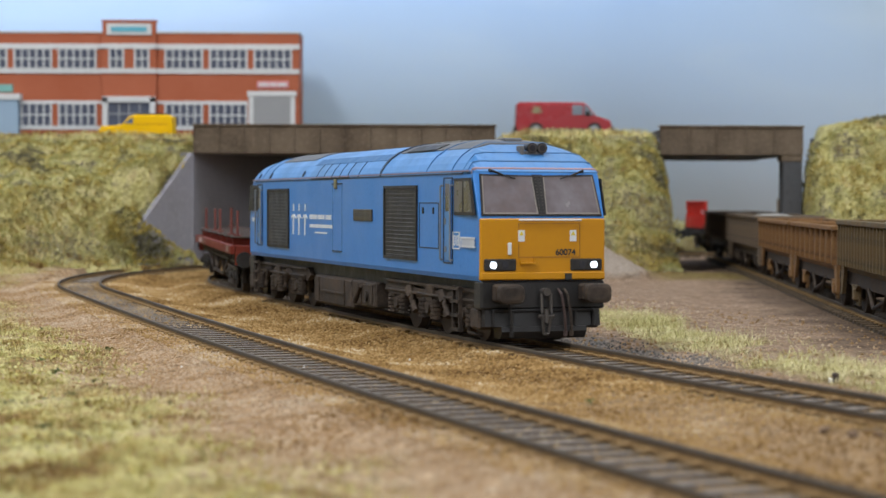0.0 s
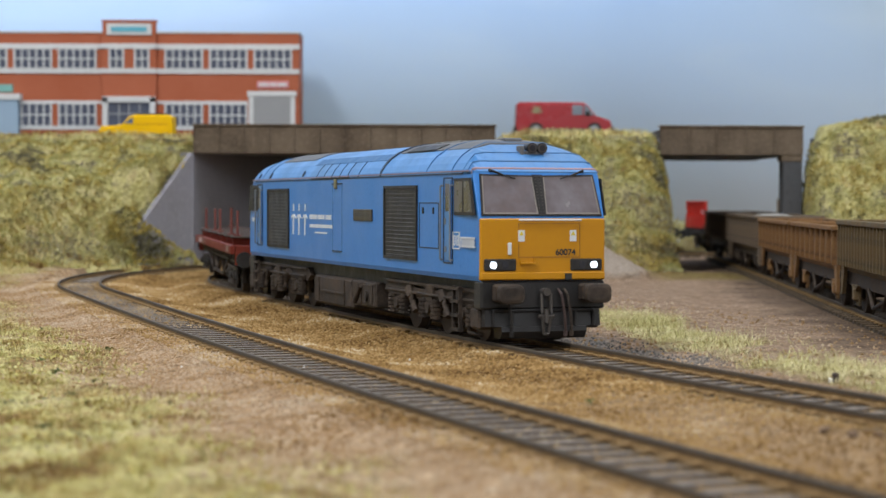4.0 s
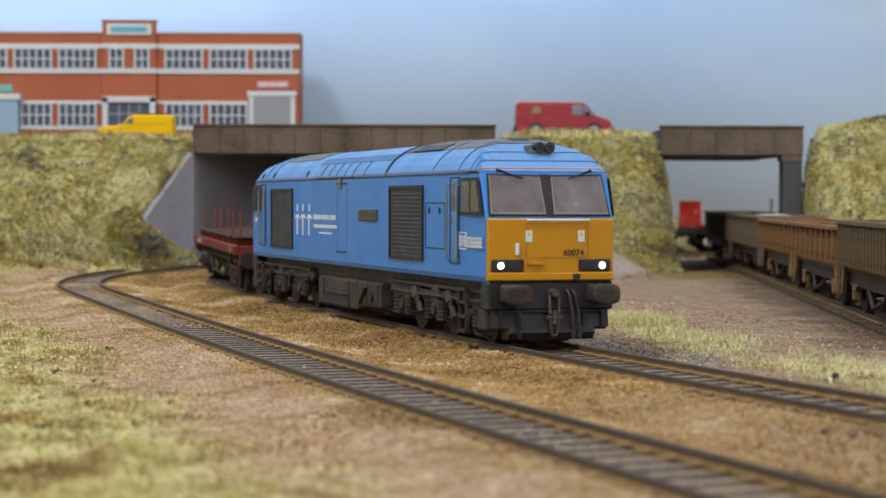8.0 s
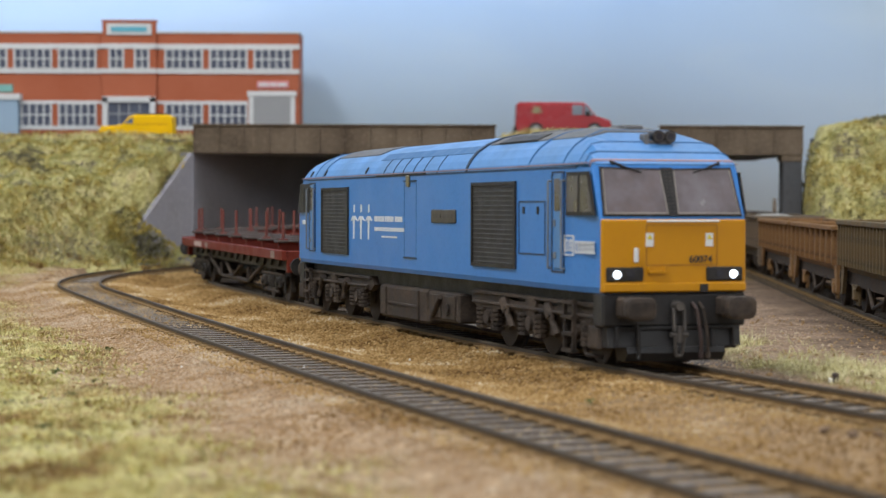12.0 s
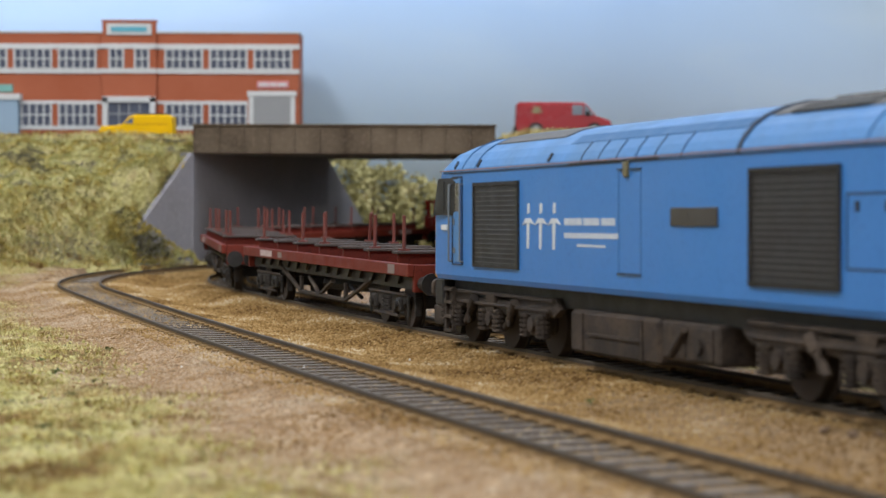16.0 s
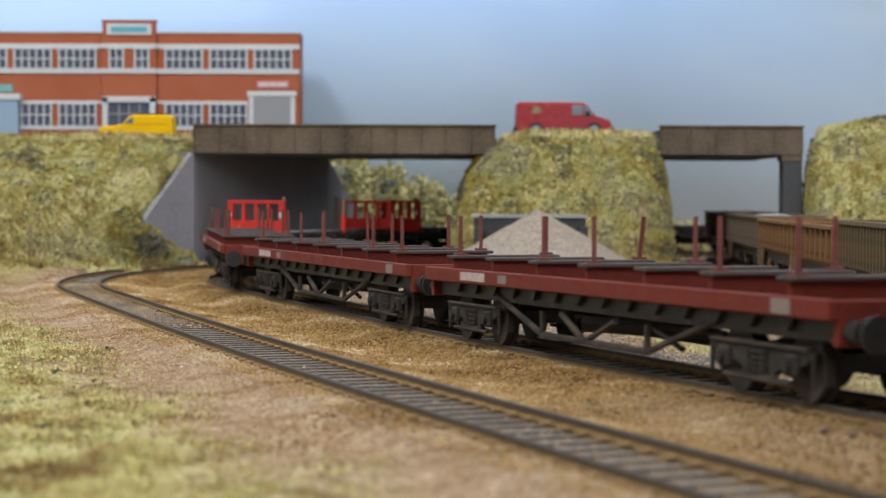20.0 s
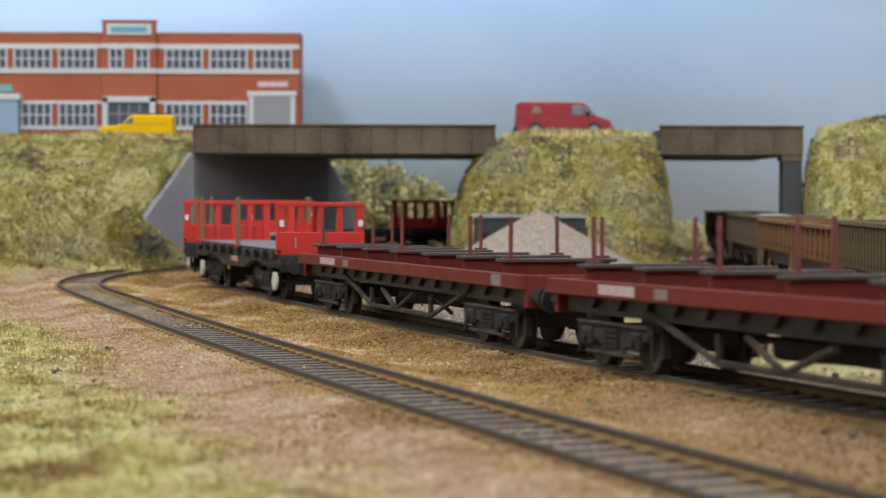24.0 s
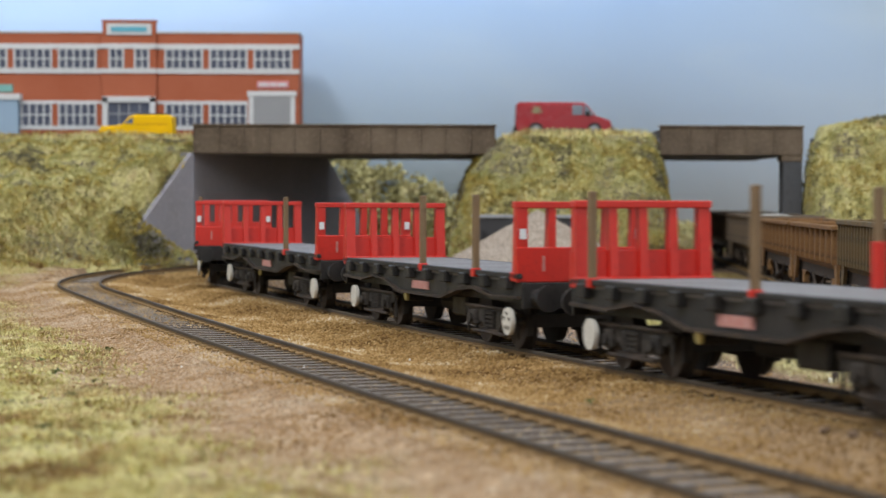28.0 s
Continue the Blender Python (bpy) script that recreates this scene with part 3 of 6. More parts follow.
def build_factory():
    """Two storeys of brick; the front stands at y = 0 of its own space and faces -y."""
    f = thing("factory", "red brick two-storey factory with white bands and sign panel", "building", at(-97.2, 1335, ROAD_Z))
    X1, X0, top = 0.0, -260.0, 71.6
    wall = part("wall", boxes((X0, X1, 0, 36, -2.4, top), bevel=0.2), BRICK, f)
    part("parapet_cap", boxes((X0 - 0.5, X1 + 0.6, -0.8, 36.6, top, top + 1.2), bevel=0.2), WHITE, wall)
    tower = part("entrance_bay", boxes((-131.5, -95.5, -3.2, 0, -2.4, top + 7.5), bevel=0.2), BRICK, f)
    part("bay_cap", boxes((-132.2, -94.8, -3.8, 1.5, top + 7.5, top + 8.6), bevel=0.2), BRICK, tower)
    sign = part("sign_panel", boxes((-128.5, -98.5, -4.2, -3.2, top - 1.4, top + 6.2), bevel=0.15), WHITE, tower, "white sign panel with pale blue lettering bars")
    part("sign_lettering", boxes((-125.5, -101.5, -4.6, -4.2, top + 0.6, top + 4.0), bevel=0.3), SIGNBLUE, sign)
    for z0, z1 in ((44.5, 47.8), (61.0, 64.4)):
        part("white_band", boxes((X0, -131.6, -0.9, 0, z0, z1), bevel=0.15), WHITE, wall)
        part("white_band", boxes((-95.4, X1 + 0.5, -0.9, 0, z0, z1), bevel=0.15), WHITE, wall)
        part("white_band", boxes((-132.0, -95.0, -4.0, -3.2, z0, z1), bevel=0.15), WHITE, tower)
    for xa, xb in ((X0, -131.6), (-95.4, -34.5)):
        part("white_band", boxes((xa, xb, -0.9, 0, 24.2, 26.2), bevel=0.15), WHITE, wall)
        part("sill_band", boxes((xa, xb, -0.9, 0, 6.8, 9.2), bevel=0.15), WHITE, wall)

    def window(x0, x1, z0, z1, cols, rows, y):
        w = part("window", boxes((x0, x1, y + 0.3, y + 0.9, z0, z1)), GLASSDARK, f)
        bm = bmesh.new()
        for i in range(cols + 1):
            x = x0 + (x1 - x0) * i / cols
            h = 0.6 if i in (0, cols) else 0.45
            box(bm, x - h, x + h, y - 0.35, y + 0.4, z0, z1)
        part("frame", bm, WHITE, w)
        bm = bmesh.new()
        for j in range(rows + 1):
            z = z0 + (z1 - z0) * j / rows
            box(bm, x0, x1, y - 0.25, y + 0.35, z - 0.42, z + 0.42)
        part("glazing_bar", bm, WHITE, w)

    pitch = 29.9
    for k in range(3):
        x1 = -5.2 - pitch * k
        window(x1 - 24.5, x1, 47.8, 61.0, 5, 2, -0.9)
        if k:
            window(x1 - 24.5, x1, 9.2, 24.2, 5, 2, -0.9)
    for k in range(4):
        x1 = -136.5 - pitch * k
        window(x1 - 24.5, x1, 47.8, 61.0, 5, 2, -0.9)
        if k < 2:
            window(x1 - 24.5, x1, 9.2, 24.2, 5, 2, -0.9)
    window(-126.5, -117.5, 47.8, 61.0, 2, 2, -4.0)
    window(-109.5, -100.5, 47.8, 61.0, 2, 2, -4.0)
    porch = part("porch", boxes((-131.2, -127.5, -5.6, -3.2, 0, 28.5), (-99.5, -95.8, -5.6, -3.2, 0, 28.5), (-131.2, -95.8, -5.6, -3.2, 25.0, 29.0), bevel=0.2), WHITE, tower)
    door = part("entrance_door", boxes((-127.4, -99.6, -3.9, -3.2, 0, 25)), GLASSDARK, tower)
    part("door_frame", boxes((-113.9, -113.1, -4.2, -3.9, 0, 25), (-120.5, -119.7, -4.2, -3.9, 0, 25), (-106.8, -106.0, -4.2, -3.9, 0, 25), (-127.4, -99.6, -4.2, -3.9, 17, 17.8)), SHUTTER, door)
    gate = part("loading_door", boxes((-30.5, -5.5, -0.5, 0, 0, 29.5)), SHUTTER, f)
    bm = bmesh.new()
    for i in range(12):
        box(bm, -30.5, -5.5, -0.9, -0.5, 1 + i * 2.4, 2.6 + i * 2.4)
    part("shutter_slats", bm, SHUTTER, gate)
    part("door_surround", boxes((-33.5, -30.5, -1.2, 0, 0, 30), (-5.5, -2.5, -1.2, 0, 0, 30), (-34.5, -1.5, -1.6, 0, 29.5, 33.0), bevel=0.15), WHITE, gate)
    board = part("works_sign", boxes((-28.0, -7.0, -1.0, 0, 35.0, 39.8), bevel=0.15), SIGNPINK, f, "pink board with pale lettering bars")
    part("sign_lettering", boxes((-26.8, -20.5, -1.3, -1.0, 36.4, 38.4), (-19.5, -15.0, -1.3, -1.0, 36.4, 38.4), (-13.8, -8.2, -1.3, -1.0, 36.4, 38.4)), WHITE, board)
    wing = part("blue_annex", boxes((-215, -187.5, -6, 0, 0, 26.5), bevel=0.2), ANNEX, f, "pale blue annex at the side")
    part("annex_cap", boxes((-215.5, -185.8, -7, 0, 26.5, 30.5), bevel=0.2), WHITE, wing)
    part("annex_sign", boxes((-206, -192, -1.2, 0, 32, 37), bevel=0.15), SIGNGREEN, f)
    return f


build_factory()


# ---- the train ----
TRAIN = []
LAMPGLOW = glow("headlamp_glow", (0.78, 0.88, 1.0), 3.2)
LAMPDIM = material("unlit_lamp_glass", [(0.035, 0.035, 0.045), (0.07, 0.07, 0.08)], 0.15, grain=500, stain=300, bump=0)
# opaque windscreen colour; the paler lilac patches stand for reflections
PANE = material("cab_glass_reflections", [(0.13, 0.105, 0.11), (0.26, 0.24, 0.27), (0.16, 0.12, 0.12)], 0.22, grain=90, stain=60, bump=0.0, wear=0.9, spec=0.5)
CURTAIN = material("beige_side_glass", [(0.07, 0.062, 0.066), (0.16, 0.14, 0.14)], 0.3, grain=400, stain=120, bump=0.0, spec=0.6)
SEAMSOFT = material("blue_seam", [(0.045, 0.15, 0.34), (0.06, 0.17, 0.36)], 0.6, grain=600, stain=200, bump=0)
SEAM = material("dark_seam", [(0.03, 0.05, 0.09), (0.05, 0.07, 0.1)], 0.7, grain=600, stain=200, bump=0)
STRIPE = material("faded_pink_lining", [(0.40, 0.24, 0.24), (0.28, 0.24, 0.32)], 0.5, grain=600, stain=200, bump=0)
LETTER = material("white_lettering", [(0.78, 0.8, 0.82), (0.64, 0.67, 0.72)], 0.5, grain=900, stain=150, bump=0)
PLAQUE = material("dull_nameplate", [(0.07, 0.06, 0.055), (0.11, 0.095, 0.085)], 0.4, 0.5, grain=800, stain=200, bump=0.1)
BRASS = material("dull_brass", [(0.3, 0.26, 0.15), (0.24, 0.2, 0.12)], 0.4, 0.7, grain=800, stain=200, bump=0.1)
SILVER = material("pale_grab_rail", [(0.24, 0.27, 0.31), (0.16, 0.18, 0.22)], 0.5, 0.3, grain=800, stain=200, bump=0)
# beige that paints the pale reflection round the windscreens' inner edges
EDGEGLINT = material("beige_edge_glint", [(0.2, 0.175, 0.16), (0.3, 0.26, 0.23)], 0.6, grain=700, stain=200, bump=0)
INK = material("black_lettering", [(0.02, 0.02, 0.02), (0.03, 0.03, 0.03)], 0.5, grain=900, stain=200, bump=0)


EXHAUST = material("sooty_exhaust", [(0.06, 0.055, 0.05), (0.28, 0.26, 0.24), (0.02, 0.02, 0.02)], 0.8, grain=500, stain=220, bump=0.4, wear=0.9)
NOSEBLACK = material("oily_nose_black", [(0.013, 0.012, 0.013), (0.028, 0.025, 0.025), (0.008, 0.008, 0.008)], 0.5, grain=700, stain=160, bump=0.2, wear=0.6, spec=0.35)
SEAMY = material("yellow_seam", [(0.35, 0.15, 0.01), (0.3, 0.13, 0.01)], 0.6, grain=700, stain=200, bump=0)
YELLOWBRIGHT = material("label_yellow", [(0.75, 0.6, 0.05), (0.7, 0.55, 0.05)], 0.5, grain=700, stain=200, bump=0)
HOSERED = material("dull_red_hose", [(0.06, 0.035, 0.032), (0.05, 0.032, 0.027)], 0.6, grain=700, stain=200, bump=0)
STEELDULL = material("oily_steel", [(0.08, 0.07, 0.065), (0.13, 0.115, 0.1)], 0.5, 0.4, grain=700, stain=200, bump=0.1)


def wheel_mesh(r, gauge, spokes):
    """Two tread wheels with flanges on an axle along y."""
    bm = bmesh.new()
    for s in (-1, 1):
        y = s * gauge
        rod(bm, (0, y - s * 0.9, 0), (0, y + s * 1.3, 0), r, 24)
        rod(bm, (0, y - s * 1.5, 0), (0, y - s * 0.9, 0), r + 0.65, 24)
        rod(bm, (0, y + s * 1.3, 0), (0, y + s * 2.0, 0), r * 0.34, 10)
        for k in range(spokes):
            a = 2 * math.pi * k / spokes
            rod(bm, (math.cos(a) * r * 0.3, y + s * 1.45, math.sin(a) * r * 0.3), (math.cos(a) * r * 0.84, y + s * 1.4, math.sin(a) * r * 0.84), 0.42, 5)
    rod(bm, (0, -gauge, 0), (0, gauge, 0), 1.1, 8)
    return finish(bm, "wheelset")


def spring(bm, x, y, z0, z1, r, turns=5):
    for k in range(turns):
        z = z0 + (z1 - z0) * (k + 0.5) / turns
        rod(bm, (x, y, z - (z1 - z0) / turns * 0.3), (x, y, z + (z1 - z0) / turns * 0.3), r, 10)
    rod(bm, (x, y, z0), (x, y, z1), r * 0.6, 8)


def nose_limit(x):
    """How high the body reaches towards its ends."""
    ax = abs(x)
    pts = ((94, 51.7), (104, 51.2), (112, 49.9), (119, 47.6), (126, 43.0), (131.2, 31.4))
    if ax <= pts[0][0]:
        return 51.7
    for (a, za), (b, zb) in zip(pts, pts[1:]):
        if ax <= b:
            return za + (zb - za) * (ax - a) / (b - a)
    return 31.4


def half_width(x):
    return 17.3 - 0.7 * ease(112, 131, abs(x))


ROOFLINE = ((1.0, 42.6), (0.985, 43.6), (0.93, 45.2), (0.83, 47.2), (0.68, 49.0), (0.46, 50.6), (0.22, 51.5), (0.0, 51.7))


def roof_ring(x, lift=0.0, cut=0.0):
    """Points of the roof's curve at x, from one cantrail to the other; cut leaves away its edges."""
    lim, w = nose_limit(x), half_width(x)
    half = [(f * w, min(z, lim)) for f, z in ROOFLINE if f <= 1.0 - cut]
    pts = [(x, -y, z + lift) for y, z in half] + [(x, y, z + lift) for y, z in reversed(half[:-1])]
    return pts


def roof_patch(x0, x1, lift, cut, thick=0.25, n=6):
    bm = bmesh.new()
    rings = []
    for i in range(n + 1):
        x = x0 + (x1 - x0) * i / n
        up, lo = roof_ring(x, lift, cut), roof_ring(x, lift - thick - 0.25, cut)
        rings.append(up + lo[::-1])
    return loft(bm, rings)


def roof_strip(x0, x1, lift, side, i0, i1):
    """A thin strip of the roof's skin on one side, between two points of its curve."""
    rings = []
    for x in (x0, x1):
        lim, w = nose_limit(x), half_width(x)
        pts = [(x, side * f * w, min(z, lim)) for f, z in ROOFLINE[i0:i1 + 1]]
        rings.append([(a, b + side * lift * 0.6, c + lift) for a, b, c in pts] + [(a, b, c - 0.3) for a, b, c in reversed(pts)])
    return loft(bmesh.new(), rings)


def screen_x(z, off=0.0):
    """The raked cab front."""
    return 131.2 - (z - 31.4) * 5.2 / 11.6 + off


def front_quad(bm, corners, o0, o1):
    return loft(bm, [[(screen_x(z, o0), y, z) for y, z in corners], [(screen_x(z, o1), y, z) for y, z in corners]])


def side_frame(x0, x1, z0, z1, w, y0, y1):
    return boxes((x0, x1, y0, y1, z0, z0 + w), (x0, x1, y0, y1, z1 - w, z1), (x0, x0 + w, y0, y1, z0 + w, z1 - w), (x1 - w, x1, y0, y1, z0 + w, z1 - w))


def build_bogie(parent, cx):
    b = part("bogie_frame", bogie_frame_mesh(), FRAME, parent, "dusty cast bogie side frames", m=at(cx, 0, 0, 0 if cx > 0 else 180))
    for side in (-1, 1):
        part("frame_lip", boxes((-41, 41, side * 14.9 - .5, side * 14.9 + .5, 12.6, 13.5), (-38, -20, side * 15 - .6, side * 15 + .6, 9.4, 10.2), (20, 38, side * 15 - .6, side * 15 + .6, 9.4, 10.2), (-3, 3, side * 15 - .6, side * 15 + .6, 8.8, 13), bevel=0.15), FRAME, b)
        for k in (-14.5, 14.5):
            part("damper", rods(((k - 3.5, side * 15.6, 11.8), (k + 3.0, side * 15.6, 5.6), 0.8), ((k - 3.5, side * 15.6, 11.8), (k - 0.8, side * 15.6, 9.2), 1.2)), FRAME, b, "slanting bogie damper")
        for k in (-29, 0, 29):
            bm = bmesh.new()
            box(bm, k - 2.6, k + 2.6, side * 14.2 - 1.1, side * 14.2 + 1.1, 4.6, 9.8, bevel=0.7, seg=2)
            rod(bm, (k, side * 13, 7.2), (k, side * 16.2, 7.2), 1.7, 12)
            part("axle_box", bm, FRAME, b, "rounded axle box")
            for d in (-5.2, 5.2):
                bm = bmesh.new()
                spring(bm, k + d, side * 15.0, 4.2, 9.6, 1.75)
                part("coil_spring", bm, FRAME, b, "dusty coil spring")
        part("brake_rod", rods(((-40, side * 15.6, 10.6), (40, side * 15.6, 10.6), 0.45), ((-14, side * 15.8, 10.6), (-14, side * 15.8, 6.0), 0.5), ((15, side * 15.8, 10.6), (15, side * 15.8, 5.5), 0.5)), FRAME, b)
        part("step_ladder", boxes((24.0, 24.8, side * 16.6 - .4, side * 16.6 + .4, 2.5, 14), (29.2, 30.0, side * 16.6 - .4, side * 16.6 + .4, 2.5, 14),
                                  *[(24.0, 30.0, side * 16.6 - .8, side * 16.6 + .8, z, z + 0.7) for z in (2.6, 6.2, 9.8, 13.0)]), FRAME, b)
        bm = bmesh.new()
        box(bm, 35.5, 42, side * 14 - 2, side * 14 + 2.2, 3.8, 9.0, bevel=0.5)
        rod(bm, (37, side * 15, 9), (39, side * 15, 12.5), 0.8)
        rod(bm, (33, side * 15.6, 9.5), (34, side * 15.6, 2.6), 0.5)
        rod(bm, (34, side * 15.6, 2.6), (37, side * 13, 2.0), 0.5)
        part("sand_box", bm, FRAME, b)
    return b


def bogie_frame_mesh():
    bm = bmesh.new()
    for side in (-1, 1):
        out = [(-44, 11.2), (-41, 13.6), (-20, 13.2), (-14, 11.8), (14, 11.8), (20, 13.2), (41, 13.6), (44, 11.2), (40, 9.2), (34, 9.6), (24, 9.2), (6, 8.8), (-6, 8.8), (-24, 9.2), (-34, 9.6), (-40, 9.2)]
        y = side * 13.8
        plate(bm, out, y - 0.9, y + 0.9)
    box(bm, -40, 40, -7, 7, 5, 11)
    return finish(bm, "bogie_frame")


def shorten_nose(ob, base, a=110.0, b=130.0, cut=3.2):
    """Takes a few mm out of the leading cab's length, bogies left alone."""
    for c in ob.children:
        if c.name.split(".")[0] in ("bogie_frame", "wheelset"):
            continue
        m = base @ c.matrix_basis
        back = m.inverted()
        for v in c.data.vertices:
            p = m @ v.co
            if p.x > a * MM:
                p.x -= cut * MM * min(1.0, (p.x / MM - a) / (b - a))
                v.co = back @ p
        shorten_nose(c, m, a, b, cut)


def build_loco():
    L = thing("diesel_locomotive", "sky blue diesel locomotive with yellow ends, dusty grey roof patches", "locomotive")
    # body shell below the cantrail, the cab fronts raked
    xs = [-131.2, -129, -126, -122, -116, -100, -50, 0, 50, 100, 116, 122, 126, 129, 131.2]
    rings = []
    for x in xs:
        w, lim = half_width(x), min(42.6, nose_limit(x))
        rings.append([(x, -w + 0.5, 15.8), (x, -w, 17.0), (x, -w, lim - 0.4), (x, -w + 0.3, lim), (x, w - 0.3, lim), (x, w, lim - 0.4), (x, w, 17.0), (x, w - 0.5, 15.8)])
    part("body", loft(bmesh.new(), rings), BLUE, L)
    roof = part("roof", loft(bmesh.new(), [roof_ring(x) for x in (-126, -122, -119, -112, -104, -94, -40, 0, 40, 94, 104, 112, 119, 122, 126)]), ROOFBLUE, L, "dusty blue curved roof", smooth=False)
    part("grey_roof_panel", roof_patch(-97, -52, 0.3, 0.25), ROOFGREY, roof, "dark grey dusty roof panel")
    part("exhaust_panel", roof_patch(46, 86, 0.3, 0.28), ROOFGREY, roof, "sooty exhaust panel")
    part("grey_roof_panel", roof_patch(88, 111, 0.22, 0.2), ROOFGREY, roof, "grey smeared cab roof panel")
    part("silencer", boxes((54, 78, -4.5, 4.5, 50.6, 52.1), bevel=0.4), EXHAUST, roof, "sooty mottled silencer")
    for side in (-1, 1):
        part("exhaust_well", roof_strip(53, 79, 0.42, side, 4, 5), BLACK, roof, "dark well beside the silencer")
    part("vent", boxes((100, 107, -2.4, 2.4, 50.4, 51.9), bevel=0.3), ROOFGREY, roof)
    for x, h in ((-108, 0.25), (-98.5, 0.3), (43.5, 0.8), (87, 0.25), (108.5, 0.25)):
        part("roof_rib", roof_patch(x - h, x + h, 0.5 if h > 0.5 else 0.3, 0.0, n=1), SEAM if h > 0.5 else SEAMSOFT, roof)
    for x, h, mat in ((122.2, 0.16, SEAMSOFT), (118.6, 0.12, SEAMSOFT), (125.0, 0.22, STRIPE)):
        part("brow_line", roof_patch(x - h, x + h, 0.2, 0.0, n=1), mat, roof, "thin line over the windscreens")
    for side in (-1, 1):
        for x in (-30, -20.5, -11, -1.5, 8, 20):
            part("roof_seam", roof_strip(x - 0.18, x + 0.18, 0.14, side, 0, 3), SEAM, roof, "short dark seam in the roof's side")
        part("panel_edge", roof_strip(-42, 41, 0.1, side, 3, 4), SEAMSOFT, roof)
        part("drip_edge", boxes((-36, 10, min(side * 16.9, side * 17.6), max(side * 16.9, side * 17.6), 42.45, 42.8)), BLACK, roof, "dark drip edge")
        for x in (-96.5, -49, -114):
            part("roof_catch", roof_strip(x - 0.6, x + 0.6, 0.3, side, 1, 2), BLACK, roof)
    for s in (-1, 1):
        y0, y1 = sorted((s * 17.28, s * 17.5))
        part("cantrail_stripe", boxes((-125, 125, min(s * 16.9, s * 17.45), max(s * 16.9, s * 17.45), 42.95, 43.2)), STRIPE, L, "thin faded pink lining stripe")
        part("cantrail_gutter", boxes((-118, 118, min(s * 16.9, s * 17.5), max(s * 16.9, s * 17.5), 42.3, 42.6)), SEAM, L)
    slat = finish(boxes((0, 31.2, -0.35, 0.35, 0, 0.55)), "slat")
    for x0, x1 in ((-98.5, -66.8), (48.2, 79.6)):
        for s in (-1, 1):
            y = s * 17.3
            g = part("side_grille", side_frame(x0, x1, 19.5, 39.8, 0.8, y - 0.55, y + 0.55), BLACK, L, "black louvred air intake grille")
            part("grille_back", boxes((x0 + .5, x1 - .5, y - 0.2, y + 0.2, 20, 39.4)), BLACK, g)
            for k in range(17):
                part("slat", slat, GRILLE, g, m=Matrix.Translation(((x0 + 0.3) * MM, y * MM, (20.5 + k * 1.12) * MM)) @ Matrix.Rotation(s * 0.5, 4, "X"))
    # nearer side: nameplate, doors, lettering
    y = -17.3
    pl = part("nameplate", boxes((15.9, 35.8, y - 0.45, y, 29.7, 33.2), bevel=0.2), PLAQUE, L, "dull metal nameplate with unreadable lettering")
    part("nameplate_lettering", boxes((18, 24, y - .55, y - .45, 31.0, 32.0), (25, 33.5, y - .55, y - .45, 31.0, 32.0)), STEELDULL, pl)
    part("lamp_clip", boxes((-6.2, -4.0, y - 0.7, y + .1, 39.3, 42.4), bevel=0.2), BRASS, L)
    part("panel_seam", side_frame(-9.5, 1.7, 20.2, 40.8, 0.22, y - 0.08, y), SEAMSOFT, L)
    for z in (19.9, 40.7):
        part("panel_hinge", boxes((-9.8, 2.0, y - 0.3, y, z, z + 0.35)), SEAM, L)
    part("access_panel", side_frame(81.2, 98.2, 23.1, 35.2, 0.3, y - 0.14, y), SEAM, L)
    part("panel_catch", boxes((84, 85.2, y - .25, y, 32.2, 33.9), (93, 94.2, y - .25, y, 32.2, 33.9), bevel=0.1), BLACK, L)
    for dx0, dx1 in ((102.2, 109.6), (-115.4, -107.4)):
        d = part("cab_door", side_frame(dx0, dx1, 19.6, 41.6, 0.35, y - 0.16, y + 0.05), SEAM, L, "recessed cab door")
        part("door_leaf", boxes((dx0 + 1.6, dx1 - 1.2, y - 0.28, y, 20.4, 41.0), bevel=0.12), ROOFBLUE, d)
        part("door_window", boxes((dx0 + 2.2, dx1 - 1.9, y - 0.4, y - .28, 33.0, 40.0)), CURTAIN, d)
        for xx in (dx0 - 0.2, dx1 + 0.4):
            part("grab_rail", rods(((xx, y - 0.9, 20.5), (xx, y - 0.9, 39.5), 0.28), ((xx, y, 20.5), (xx, y - .9, 20.5), 0.28), ((xx, y, 39.5), (xx, y - .9, 39.5), 0.28)), SILVER, d, "pale vertical grab rail")
        part("door_handle", boxes((dx0 + 1.9, dx0 + 3.4, y - 0.55, y - .28, 22.5, 24.0), (dx0 + 1.9, dx0 + 3.0, y - 0.55, y - .28, 29.5, 31.2), bevel=0.15), SILVER, d)
    for e in (1, -1):
        for s in (-1, 1):
            yy = s * 17.2
            a, b = sorted((yy, yy + s * 0.35))
            out = [(e * 111.2, 32.0), (e * 130.3, 32.0), (e * 126.4, 41.3), (e * 111.2, 41.3)]
            w = part("cab_side_window", plate(bmesh.new(), out, a, b), BLACK, L, "two-pane cab side window")
            c, d_ = sorted((yy + s * 0.3, yy + s * 0.5))
            part("pane", plate(bmesh.new(), [(e * 112.2, 32.8), (e * 119.8, 32.8), (e * 119.8, 40.5), (e * 112.2, 40.5)], c, d_), CURTAIN if e > 0 else BLACK, w)
            part("pane", plate(bmesh.new(), [(e * 121.2, 32.8), (e * 128.9, 32.8), (e * 125.7, 40.5), (e * 121.2, 40.5)], c, d_), CURTAIN if e > 0 else BLACK, w)
    bm = bmesh.new()
